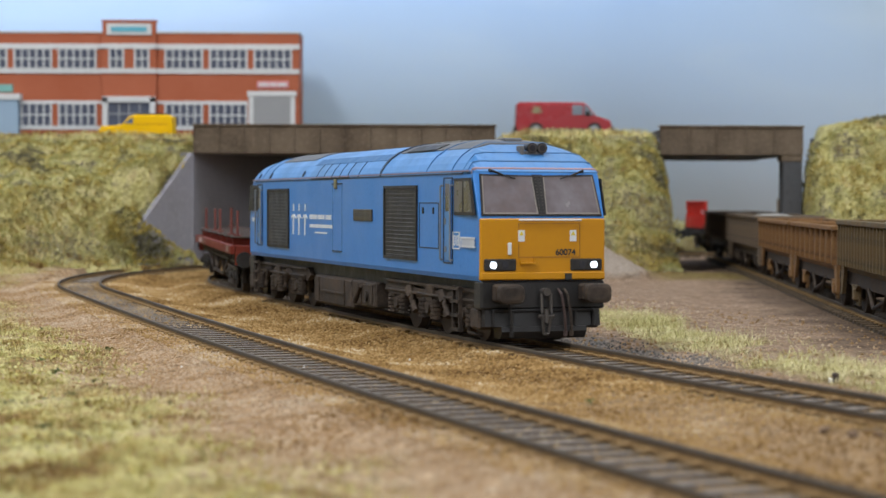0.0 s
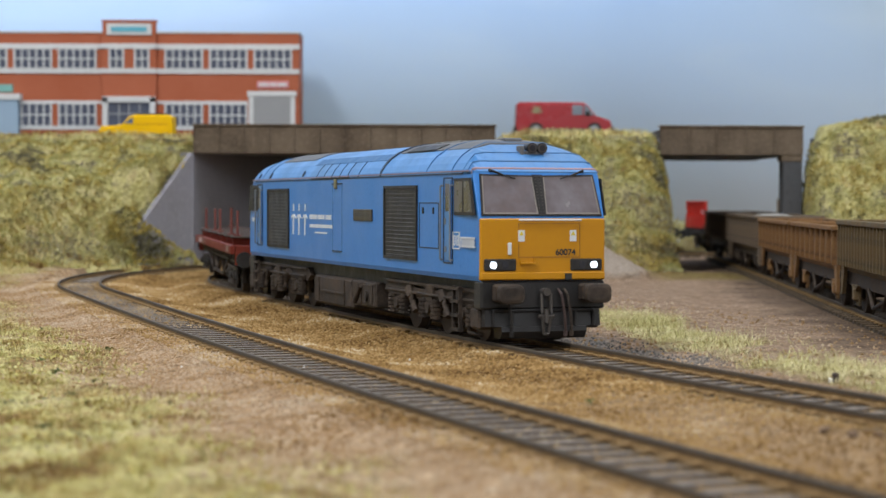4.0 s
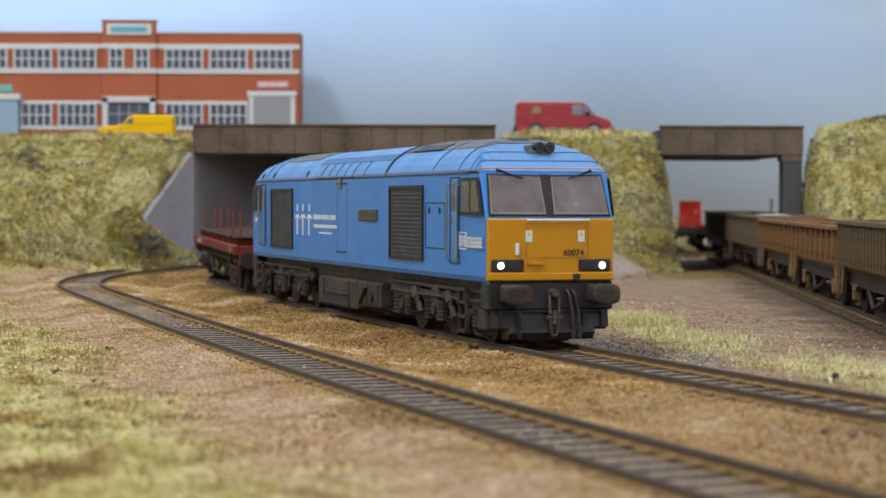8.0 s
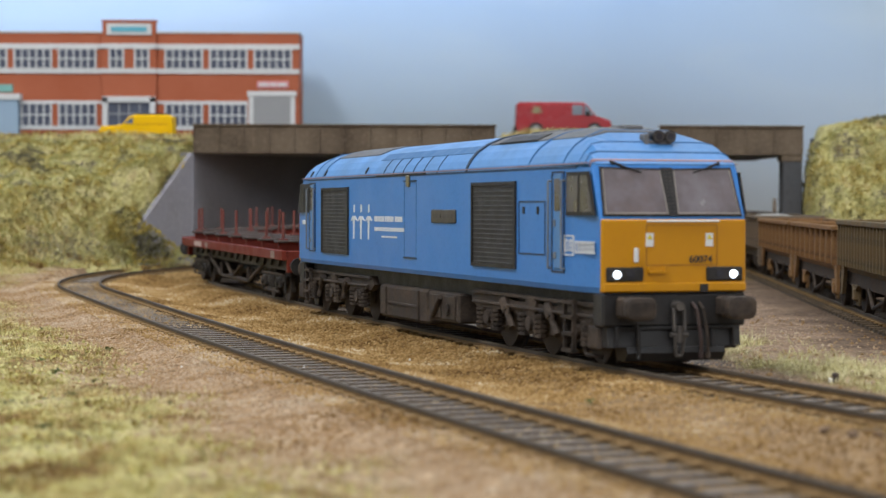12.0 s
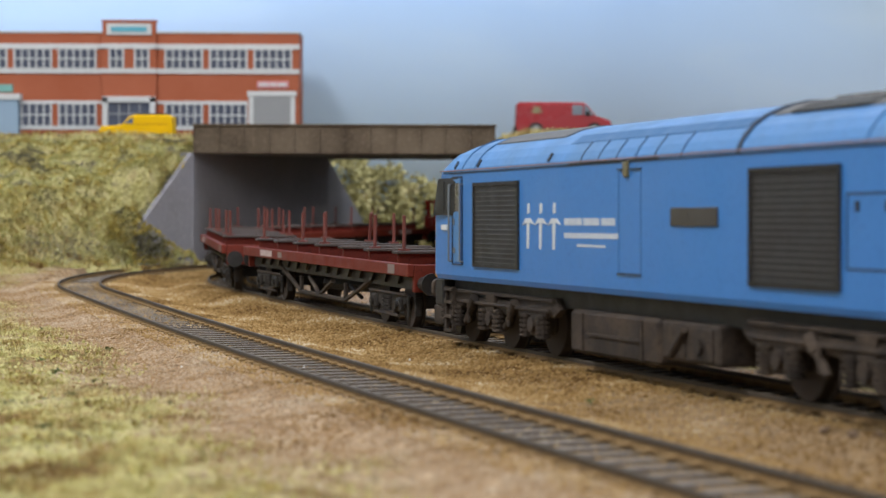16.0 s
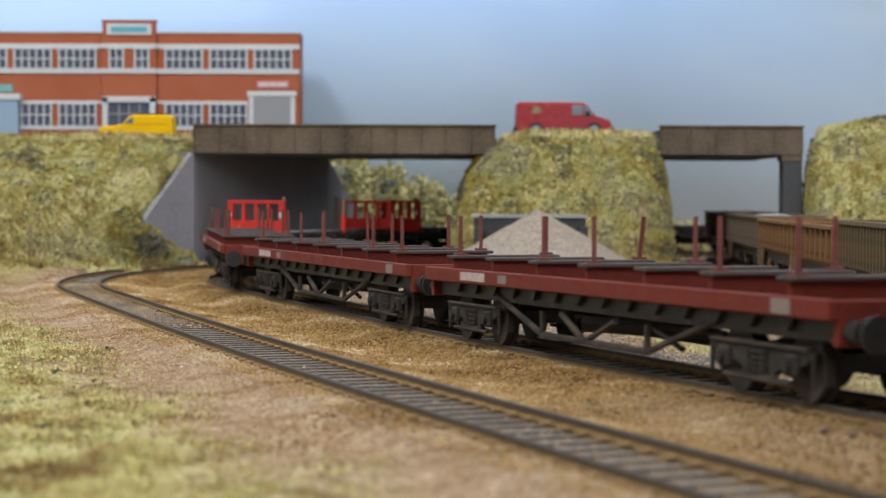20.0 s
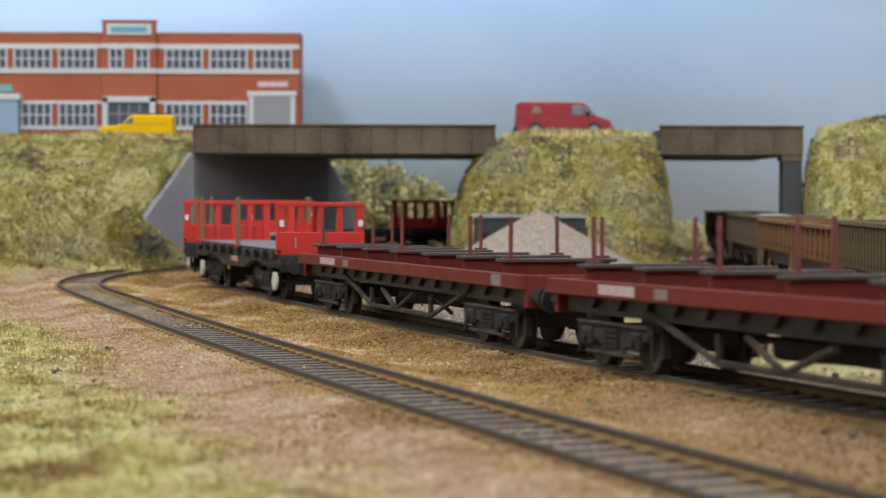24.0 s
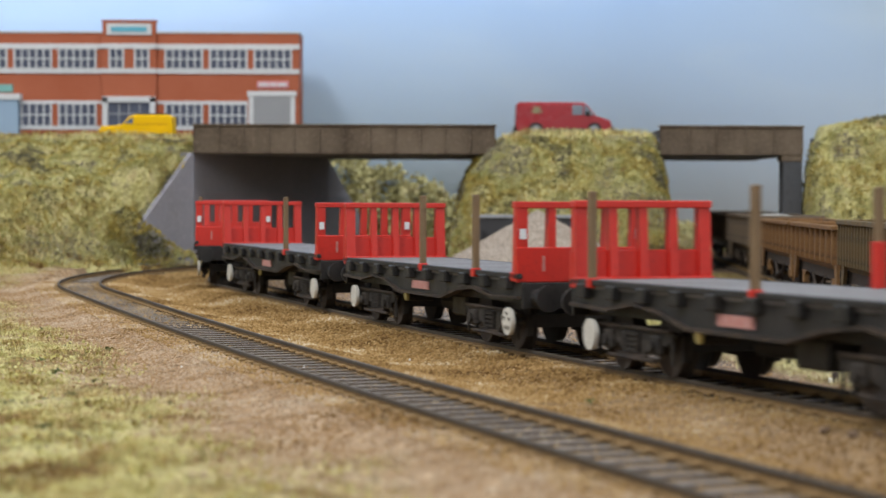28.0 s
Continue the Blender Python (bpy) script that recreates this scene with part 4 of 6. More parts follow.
    for k, x in enumerate((-61, -53.2, -45)):
        plate(bm, [(x - 0.7, 24.4), (x + 0.5, 24.4), (x + 1.0, 30.4), (x - 0.8, 30.4)], y - 0.12, y)
        plate(bm, [(x - 3.6, 29.6), (x - 1.2, 31.2), (x + 1.6, 31.2), (x + 4.0, 29.8), (x + 1.4, 30.2), (x - 1.2, 30.2)], y - 0.16, y)
        plate(bm, [(x - 0.4, 32.2), (x + 0.9, 32.4), (x + 1.0, 34.4), (x, 34.6), (x - 0.4, 34)], y - 0.12, y)
    part("side_emblem", bm, LETTER, L, "white emblem of three upright strokes")
    bm = bmesh.new()
    for n, x0, step, z0, z1 in ((7, -38.8, 1.45, 29.7, 31.2), (6, -28.0, 1.45, 29.7, 31.2), (5, -18.2, 1.45, 29.7, 31.2), (23, -38.8, 1.28, 27.0, 28.1), (14, -31.5, 1.1, 25.2, 25.7)):
        for k in range(n):
            box(bm, x0 + k * step, x0 + k * step + step * 0.72, y - 0.08, y, z0, z1)
    part("side_lettering", bm, LETTER, L, "rows of white lettering bars")
    bm = bmesh.new()
    for x0, x1, z0, z1 in ((110.4, 110.8, 24.3, 26.9), (110.8, 112.0, 24.3, 24.7), (110.8, 112.0, 26.5, 26.9), (112.0, 112.4, 24.6, 26.6), (113.4, 113.8, 24.3, 26.9), (113.8, 115.0, 24.3, 24.7), (113.8, 115.0, 25.5, 25.8), (113.8, 115.0, 26.5, 26.9), (114.9, 115.3, 24.6, 26.6),
                           (109.6, 110.0, 23.4, 27.8), (115.7, 116.1, 23.4, 27.8), (110.0, 115.7, 23.4, 23.7), (110.0, 115.7, 27.5, 27.8)):
        box(bm, x0, x1, y - 0.12, y + .1, z0, z1)
    for k in range(8):
        x0 = 117.0 + k * 1.6
        box(bm, x0, x0 + 0.42, y - 0.1, y + 0.35, 24.0, 26.6)
        box(bm, x0 + 0.42, x0 + 1.15, y - 0.1, y + 0.35, 26.1, 26.6)
        box(bm, x0 + 0.42, x0 + 1.15, y - 0.1, y + 0.35, 24.0, 24.45)
        if k % 2:
            box(bm, x0 + 0.42, x0 + 1.0, y - 0.1, y + 0.35, 25.1, 25.5)
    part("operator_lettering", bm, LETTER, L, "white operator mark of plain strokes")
    part("builder_plate", boxes((-124, -119.5, y - 0.2, y + .3, 28.2, 29.6), bevel=0.1), LETTER, L)
    part("solebar", boxes((-129, 129, -13.0, 13.0, 11.5, 15.9)), BLACK, L)
    # both ends
    for e in (1, -1):
        turn = Matrix.Identity(4) if e == 1 else Matrix.Rotation(math.pi, 4, "Z")
        end = part("yellow_end", boxes((130.6, 132.0, -16.5, 16.5, 16.0, 31.3), bevel=0.3), YELLOW, L, "yellow warning panel of the cab front", m=turn)
        part("end_panel", side_frame(0, 16.4, 0, 8.6, 0.22, -0.1, 0.1), SEAMY, end, m=Matrix.Translation((132.0 * MM, -6.6 * MM, 21.6 * MM)) @ Matrix.Rotation(math.pi / 2, 4, "Z"))
        part("handrail", rods(((132.6, -6.6, 30.9), (132.6, 9.9, 30.9), 0.22)), LETTER, end, "pale handrail above the panel")
        part("lower_ledge", boxes((132.0, 132.7, -16.3, 16.3, 16.2, 18.0), bevel=0.2), YELLOW, end)
        part("lamp_bracket", boxes((132.0, 132.7, -9.4, -8.5, 22.3, 25.3), bevel=0.15), LETTER, end, "white lamp bracket")
        part("step", boxes((132.0, 133.0, -6.2, -2.2, 20.0, 20.5), (132, 132.5, -6.2, -5.8, 20.5, 21.4), (132, 132.5, -2.6, -2.2, 20.5, 21.4)), YELLOW, end)
        part("notch", boxes((131.9, 132.9, 5.5, 7.3, 16.1, 17.7)), BLACK, end)
        for yy in (-1, 1):
            box_ = part("lamp_housing", boxes((131.6, 132.5, min(yy * 7.2, yy * 15.6), max(yy * 7.2, yy * 15.6), 18.3, 21.3), bevel=0.3), BLACK, end, "black lamp housing in the cab front")
            part("headlamp", rods(((132.3, yy * 13.3, 19.8), (132.8, yy * 13.3, 19.8), 0.85), seg=18), LAMPGLOW if e == 1 else LAMPDIM, box_, "bright white headlamp" if e == 1 else "unlit headlamp")
            part("marker_lamp", rods(((132.3, yy * 10.2, 19.8), (132.7, yy * 10.2, 19.8), 0.9), seg=14), LAMPDIM, box_)
            lab = part("warning_label", boxes((132.0, 132.15, yy * 1 + (-4.8 if yy < 0 else 6.9) - 0.85, yy * 1 + (-4.8 if yy < 0 else 6.9) + 0.85, 25.6, 28.4)), LETTER, end, "small white and yellow warning label")
            yc = yy * 1 + (-4.8 if yy < 0 else 6.9)
            tri = bmesh.new()
            loft(tri, [[(132.1, yc - 0.6, 27.1), (132.1, yc + 0.6, 27.1), (132.1, yc, 28.2)], [(132.25, yc - 0.6, 27.1), (132.25, yc + 0.6, 27.1), (132.25, yc, 28.2)]])
            part("label_sign", tri, YELLOWBRIGHT, lab)
            q = [(yy * 0.9, 42.0), (yy * 15.1, 42.3), (yy * 15.9, 31.9), (yy * 0.4, 31.9)]
            ws = part("windscreen", front_quad(bmesh.new(), q, -0.3, 0.35), BLACK, L, "black-edged raked windscreen", m=turn)
            q = [(yy * 1.45, 41.55), (yy * 14.75, 41.8), (yy * 15.45, 32.35), (yy * 1.05, 32.35)]
            part("pane", front_quad(bmesh.new(), q, 0.3, 0.5), PANE, ws, "opaque grey windscreen glass with reflections painted in")
            # thin strips in place of the reflection along the pane's edges
            glint = bmesh.new()
            for c in ([(yy * 1.05, 32.35), (yy * 15.45, 32.35), (yy * 15.40, 32.75), (yy * 1.07, 32.75)], [(yy * 1.05, 32.35), (yy * 1.4, 32.35), (yy * 1.75, 41.55), (yy * 1.45, 41.55)], [(yy * 15.1, 32.35), (yy * 15.45, 32.35), (yy * 14.75, 41.8), (yy * 14.4, 41.8)]):
                front_quad(glint, c, 0.5, 0.6)
            part("screen_trim", glint, EDGEGLINT, ws, "thin beige strips for the reflection along the glass edge")
            riv = bmesh.new()
            for q in range(13):
                z = 32.2 + q * 0.8
                yo = yy * (15.75 - (z - 32) * 0.078)
                box(riv, screen_x(z, 0.3), screen_x(z, 0.6), yo - 0.14, yo + 0.14, z - 0.14, z + 0.14)
                box(riv, screen_x(z, 0.4), screen_x(z, 0.65), yy * 0.55 - 0.16, yy * 0.55 + 0.16, z - 0.14, z + 0.14)
            part("screen_rivets", riv, STEELDULL, ws, "row of small rivets")
            part("wiper", rods(((screen_x(43.0, 0.9), yy * 12.2, 43.0), (screen_x(41.2, 1.0), yy * 6.0, 41.2), 0.18), ((screen_x(43, 0.2), yy * 12.4, 43.4), (screen_x(43, 0.9), yy * 12.2, 43.0), 0.32),
                                ((screen_x(43.0, 0.9), yy * 12.2, 43.2), (screen_x(42.4, 0.9), yy * 9.5, 42.2), 0.28)), BLACK, L, "black windscreen wiper", m=turn)
            bm = bmesh.new()
            box(bm, 132.0, 136.0, yy * 11.35 - 2.2, yy * 11.35 + 2.2, 10.8, 15.2, bevel=0.6)
            rod(bm, (135.5, yy * 11.35, 13), (140.0, yy * 11.35, 13), 1.5, 12)
            bf = part("buffer", bm, FRAME, L, "sprung buffer with a wide oval head", m=turn)
            bm = bmesh.new()
            oval = [(math.copysign(abs(math.cos(a)) ** 0.55, math.cos(a)), math.copysign(abs(math.sin(a)) ** 0.6, math.sin(a))) for a in [2 * math.pi * q / 28 for q in range(28)]]
            loft(bm, [[(xx, yy * 11.35 + 3.5 * f * c, 13.0 + 2.45 * f * d) for c, d in oval] for xx, f in ((139.2, 0.92), (139.6, 1.0), (140.4, 1.0), (140.9, 0.9), (141.1, 0.6))])
            part("buffer_head", bm, FRAME, bf, "dusty oval buffer head")
        part("screen_pillar", front_quad(bmesh.new(), [(-1.3, 42.2), (1.3, 42.2), (0.9, 31.9), (-0.9, 31.9)], -0.2, 0.45), BLACK, L, "dark riveted screen pillar", m=turn)
        part("nose_corner_panel", boxes((126, 132.2, -16.4, 16.4, 8.8, 15.9), bevel=0.5), NOSEBLACK, L, m=turn)
        bm = bmesh.new()
        plate(bm, [(124, 8.8), (131.6, 8.8), (132.2, 4.6), (127, 4.6)], -15.2, 15.2)
        plate(bm, [(126, 4.6), (132.8, 4.6), (133.2, 3.4), (131.6, 1.6), (127, 1.6)], -11.2, 11.2)
        box(bm, 131.4, 132.6, -13.5, 13.5, 8.2, 8.9, bevel=0.15)
        for yy in (-13.2, -8.4, 8.4, 13.2):
            box(bm, 131.2, 132.9, yy - 0.35, yy + 0.35, 4.6, 8.6, bevel=0.1)
        part("snowplough", bm, NOSEBLACK, L, "black valance plough below the buffers", m=turn)
        bm = bmesh.new()
        for sx in (-1.2, 1.2):
            rod(bm, (134.2, sx, 12.8), (134.6, sx, 8.0), 0.42)
            rod(bm, (134.6, sx * .9, 6.9), (134.2, sx * .5, 2.9), 0.4)
        rod(bm, (134.6, 0, 9), (134.6, 0, 5.6), 0.7)
        rod(bm, (134.4, -2, 7.2), (134.4, 2, 7.2), 0.5)
        rod(bm, (134.2, -0.7, 2.8), (134.2, 0.7, 2.8), 0.42)
        rod(bm, (131.5, 0, 13.2), (135, 0, 13.2), 1.0, 10)
        part("screw_coupling", bm, STEELDULL, L, "hanging screw coupling", m=turn)
        for y0, col in ((4.6, HOSERED), (6.2, FRAME), (-9.6, BLACK)):
            bm = bmesh.new()
            pts = [(132.5, y0 - 0.8, 13.8), (134.0, y0 - 0.4, 12.4), (134.3, y0, 9.5), (134.2, y0 + 0.5, 6.0), (133.6, y0 + 0.8, 3.4)]
            for a, b in zip(pts, pts[1:]):
                rod(bm, a, b, 0.36)
            rod(bm, pts[-1], (133.5, y0 + 0.8, 2.2), 0.6)
            part("brake_hose", bm, col, L, "hanging brake hose", m=turn)
    bracket = part("horn_bracket", boxes((116.0, 119.5, -2.2, -1.0, 47.0, 49.6), (116.5, 119.5, -1.0, 4.2, 47.2, 48.2), bevel=0.25), ROOFGREY, L, "dusty horn bracket")
    for k, yy in enumerate((0.8, 3.5)):
        bm = bmesh.new()
        rod(bm, (114, yy, 49.2), (119.6, yy, 49.0), 0.7, 14, 1.2)
        rod(bm, (119.6, yy, 49.0), (120.4, yy, 48.96), 1.35, 20)
        h = part("horn", bm, BLACK, L, "dark round roof horn")
        part("horn_rim", rods(((120.4, yy, 48.96), (120.55, yy, 48.95), 1.1), seg=20), STEELDULL, h, "dull steel rim")
        part("horn_mouth", rods(((120.5, yy, 48.95), (120.65, yy, 48.94), 0.8), seg=16), LAMPDIM, h)
    data = bpy.data.curves.new("running_number", "FONT")
    data.body, data.size, data.extrude, data.align_x = "60074", 2.15 * MM, 0.05 * MM, "CENTER"
    data.offset = 0.00004
    me_ob = new("tmp_text", data)
    dg = bpy.context.evaluated_depsgraph_get()
    me = bpy.data.meshes.new_from_object(me_ob.evaluated_get(dg))
    bpy.data.objects.remove(me_ob)
    me.materials.clear()
    num = part("running_number", me, INK, L, "black running number")
    num.matrix_basis = Matrix.Translation((132.1 * MM, 5.9 * MM, 22.2 * MM)) @ Matrix.Rotation(math.pi / 2, 4, "Z") @ Matrix.Rotation(math.pi / 2, 4, "X")
    # tanks between the bogies
    tank = part("fuel_tank", boxes((-40, 6, -15.5, 15.5, 2.6, 11.8), bevel=0.8), FRAME, L, "dusty fuel tank")
    part("tank_rib", boxes((-30, -2, -16.0, -15.4, 6.6, 7.3), (-33, -32.2, -16, -15.4, 3.2, 11.2), (-2, -1.2, -16, -15.4, 3.2, 11.2), bevel=0.1), FRAME, tank)
    bx = part("battery_box", boxes((8, 33, -15.8, 15.8, 4.2, 11.8), bevel=0.5), FRAME, L)
    part("box_door", boxes((10, 19, -16.2, -15.7, 5, 11), (21, 31, -16.2, -15.7, 5, 11), bevel=0.15), FRAME, bx)
    part("filler_pipe", rods(((14, -16.6, 5.4), (20, -16.6, 10.4), 0.7), ((26, -16.4, 7.6), (26, -16.9, 7.6), 1.5)), FRAME, bx)
    for cx in (84, -92):
        build_bogie(L, cx)
    wm = wheel_mesh(7.25, 8.75, 0)
    wheels = []
    for x in (55, 84, 113, -63, -92, -121):
        wheels.append((part("wheelset", wm, WHEEL, L, "dark steel wheelset", m=at(x, 0, 7.25)), x, 7.25))
    shorten_nose(L, Matrix.Identity(4))
    TRAIN.append((L, 0.0, 88.0, wheels))


build_loco()


# ---- bolster wagons ----
GRIME = material("oily_bogie_grime", [(0.03, 0.027, 0.025), (0.085, 0.068, 0.055), (0.014, 0.013, 0.012)], 0.65, wear=0.7, grain=900, stain=160, bump=0.3, spec=0.2)
def wagon_bogie(parent, cx, base=13.0):
    b = part("bogie", boxes((-19, 19, -9, 9, 5.4, 8.6)), BLACK, parent, "grimy four-wheel bogie", m=at(cx, 0, 0))
    for s in (-1, 1):
        bm = bmesh.new()
        plate(bm, [(-20, 8.8), (-14, 9.6), (-5, 9.4), (5, 9.4), (14, 9.6), (20, 8.8), (17, 6.6), (8, 5.6), (5, 4.0), (-5, 4.0), (-8, 5.6), (-17, 6.6)], s * 12 - 0.7, s * 12 + 0.7)
        part("bogie_side", bm, GRIME, b)
        for k in (-base, base):
            bm = bmesh.new()
            box(bm, k - 2.2, k + 2.2, s * 12.9 - 0.9, s * 12.9 + 0.9, 4.4, 8.4, bevel=0.5)
            rod(bm, (k, s * 13, 6.3), (k, s * 14.6, 6.3), 1.2, 10)
            part("axle_box", bm, GRIME, b)
        part("frame_flange", boxes((-19, 19, s * 12.9 - 0.5, s * 12.9 + 0.5, 9.0, 9.7), (-7, 7, s * 12.9 - 0.5, s * 12.9 + 0.5, 3.4, 4.2), bevel=0.15), FRAME, b, "dusty flange along the bogie side")
        for k in (-base - 6.6, base + 6.6):
            part("brake_block", boxes((k - 0.8, k + 0.8, s * 9.6 - 1.0, s * 9.6 + 1.0, 3.2, 8.6), (k - 0.4, k + 0.4, s * 12.4 - 0.4, s * 12.4 + 0.4, 2.6, 9.0), bevel=0.2), GRIME, b, "brake block on its hanger")
        part("tie_bar", rods(((-base, s * 13.2, 3.2), (base, s * 13.2, 3.2), 0.45)), FRAME, b, "tie bar between the axle boxes")
        for k in (-2.6, 0, 2.6):
            bm = bmesh.new()
            spring(bm, k, s * 12.9, 4.4, 8.6, 1.1, 4)
            part("coil_spring", bm, GRIME, b)
    return b


def buffers(parent, x, z, m_name="buffer"):
    for e in (-1, 1):
        for s in (-1, 1):
            bm = bmesh.new()
            rod(bm, (e * x, s * 11.3, z), (e * (x + 3.5), s * 11.3, z), 2.0, 12)
            rod(bm, (e * (x + 3.5), s * 11.3, z), (e * (x + 7.0), s * 11.3, z), 1.2, 12)
            rod(bm, (e * (x + 7.0), s * 11.3, z), (e * (x + 7.9), s * 11.3, z), 3.1, 18)
            part("buffer", bm, BLACK, parent, "black round buffer")
        bm = bmesh.new()
        rod(bm, (e * x, 0, z - 1), (e * (x + 8.5), 0, z - 3), 0.8)
        box(bm, e * (x + 8.2) - 1, e * (x + 8.2) + 1, -2.2, 2.2, z - 4.4, z - 2.2)
        part("coupling", bm, BLACK, parent, "small hook coupling")


WAGONWHEEL = wheel_mesh(6.3, 8.75, 0)


def add_wheels(parent, places):
    out = []
    for x in places:
        out.append((part("wheelset", WAGONWHEEL, WHEEL, parent, "rust-tinged steel wheelset", m=at(x, 0, 6.3)), x, 6.3))
    return out


STANDARDS = material("brown_red_stanchion", [(0.17, 0.04, 0.03), (0.12, 0.032, 0.026)], 0.6, grain=800, stain=200, bump=0.1)


LABELPALE = material("pale_sill_lettering", [(0.6, 0.5, 0.47), (0.35, 0.16, 0.13)], 0.6, grain=700, stain=500, bump=0)
LABELDARK = material("worn_sill_panel", [(0.22, 0.17, 0.15), (0.4, 0.3, 0.27)], 0.6, grain=700, stain=500, bump=0)


def build_bolster_wagon(k):
    w = thing("bolster_wagon", ("oxide red bogie bolster wagon with dark cross beams and stanchions", "oxide red bogie bolster wagon between two like wagons", "oxide red bogie bolster wagon coupled ahead of bulkhead wagons")[k], "flat wagon", group="bolster wagons of the train")
    n = 111.0
    for s in (-1, 1):
        a, b = sorted((s * 14.2, s * 16.0))
        sill = part("side_sill", boxes((-n, n, a, b, 14.9, 18.3), bevel=0.2), MAROON, w)
        a, b = sorted((s * 16.0, s * 16.12))
        part("sill_label", boxes((-80, -61, a, b, 15.6, 17.7)), LABELPALE, sill, "pale lettering panel")
        part("sill_label", boxes((-51, -45, a, b, 15.6, 17.6)), LABELDARK, sill)
        part("sill_label", boxes((91, 98, a, b, 15.3, 17.9)), LABELDARK, sill)
        for i in range(14):
            x = -91 + i * 14
            bm = bmesh.new()
            plate(bm, [(x - 3.5, 14.9), (x + 3.5, 14.9), (x + 0.8, 12.2), (x - 0.8, 12.2)], s * 13.0 - 0.4, s * 13.0 + 0.4)
            part("bracket", bm, BLACK, w)
        a, b = sorted((s * 10.5, s * 12.2))
        part("solebar", boxes((-108, 108, a, b, 11.0, 15)), BLACK, w)
        bm = bmesh.new()
        for p, q in (((-62, 12.5), (-30, 4.6)), ((-30, 4.6), (30, 4.6)), ((30, 4.6), (62, 12.5)), ((-30, 4.6), (-30, 10)), ((30, 4.6), (30, 10)), ((-4, 4.6), (14, 10)), ((-18, 10), (-4, 4.6))):
            rod(bm, (p[0], s * 12.4, p[1]), (q[0], s * 12.4, q[1]), 0.75, 6)
        part("truss_rod", bm, FRAME, w, "trussing below the frame")
    part("deck", boxes((-n + 1.5, n - 1.5, -14.1, 14.1, 14.6, 16.2)), MAROON, w, "oxide red floor")
    for e in (-1, 1):
        a, b = sorted((e * n, e * (n - 2.2)))
        part("headstock", boxes((a, b, -14.1, 14.1, 10.6, 18.2), bevel=0.2), MAROON, w)
    rng = random.Random(20 + k)
    for i in range(7):
        x = -93 + i * 31
        bm = bmesh.new()
        box(bm, x - 3.0, x + 3.0, -14.6, 14.6, 20.7, 21.6, bevel=0.2)
        bo = part("bolster", bm, BOLSTER, w, "dark transverse bolster beam")
        part("web", boxes((x - 0.7, x + 0.7, -13.6, 13.6, 16.2, 20.7)), MAROON, bo, "oxide red web below the beam")
        if i in (0, 2, 3, 5, 6):
            for s in (-1, 1):
                lean = rng.uniform(-0.4, 0.4)
                tilt = 2.6 if (k == 0 and i == 2 and s == 1) else lean
                bm = bmesh.new()
                rod(bm, (x, s * 11.8, 21.4), (x + tilt, s * 11.8, 31.6), 0.55, 8)
                box(bm, x - 1.4, x + 1.4, s * 11.8 - 1.4, s * 11.8 + 1.4, 21.5, 22.2)
                part("stanchion", bm, STANDARDS, bo, "thin brown-red stanchion")
    part("brake_gear", rods(((-18, -6, 8), (22, 6, 8), 2.2), ((-40, 0, 8.4), (40, 0, 8.4), 0.8), ((30, -11, 9.2), (44, -11, 6), 0.6)), BLACK, w)
    buffers(w, n, 13.0)
    for cx in (-80, 80):
        wagon_bogie(w, cx)
    TRAIN.append((w, -269.5 - 240 * k, 80.0, add_wheels(w, (-93, -67, 67, 93))))
    return w


for k in range(3):
    build_bolster_wagon(k)


# ---- bulkhead wagons ----
CREAM = material("chalky_white_disc", [(0.74, 0.70, 0.62), (0.6, 0.55, 0.46)], 0.6, grain=700, stain=300, bump=0.1)
LAMPYELLOW = material("pale_yellow_cap", [(0.72, 0.6, 0.2), (0.65, 0.5, 0.15)], 0.5, grain=700, stain=300, bump=0)
PINKPANEL = material("faded_pink_panel", [(0.55, 0.22, 0.19), (0.7, 0.5, 0.46)], 0.6, grain=600, stain=600, bump=0)


def build_bulkhead(w, e):
    """e is 1 at the leading end; the plain side faces outwards."""
    x = e * 78.0
    lo = part("bulkhead", boxes((min(x, x + e * 1.6), max(x, x + e * 1.6), -16, 16, 16.4, 24.6), bevel=0.25), RED, w, "bright red end bulkhead with open panels")
    for y in (-14.4, -7.0, 0.0, 7.0, 14.4):
        h = 1.4 if abs(y) > 10 else 0.95
        bm = bmesh.new()
        plate_pts = [(x + e * 1.2, 24.4), (x + e * 1.2, 35.0), (x - e * 0.9, 35.0), (x - e * 2.0, 18.6), (x - e * 0.1, 18.6)]
        plate(bm, plate_pts, y - h, y + h)
        part("post", bm, RED, lo)
    a, b = sorted((x - e * 1.6, x + e * 1.5))
    part("top_rail", boxes((a, b, -16.0, 16.0, 33.6, 35.2), bevel=0.2), RED, lo)
    a, b = sorted((x - e * 3.0, x - e * 0.05))
    part("ledge", boxes((a, b, -16, 16, 16.6, 18.8), bevel=0.2), RED, lo)
    for y in (-14.4, 14.4):
        a, b = sorted((x + e * 1.6, x + e * 1.75))
        part("label", boxes((a, b, y - 0.8, y + 0.8, 26.5, 28.9)), LETTER, lo, "small white label")
    a, b = sorted((x + e * 1.6, x + e * 1.75))
    part("label", boxes((a, b, -9.6, -9.0, 19.0, 22.6)), PINKPANEL, lo)


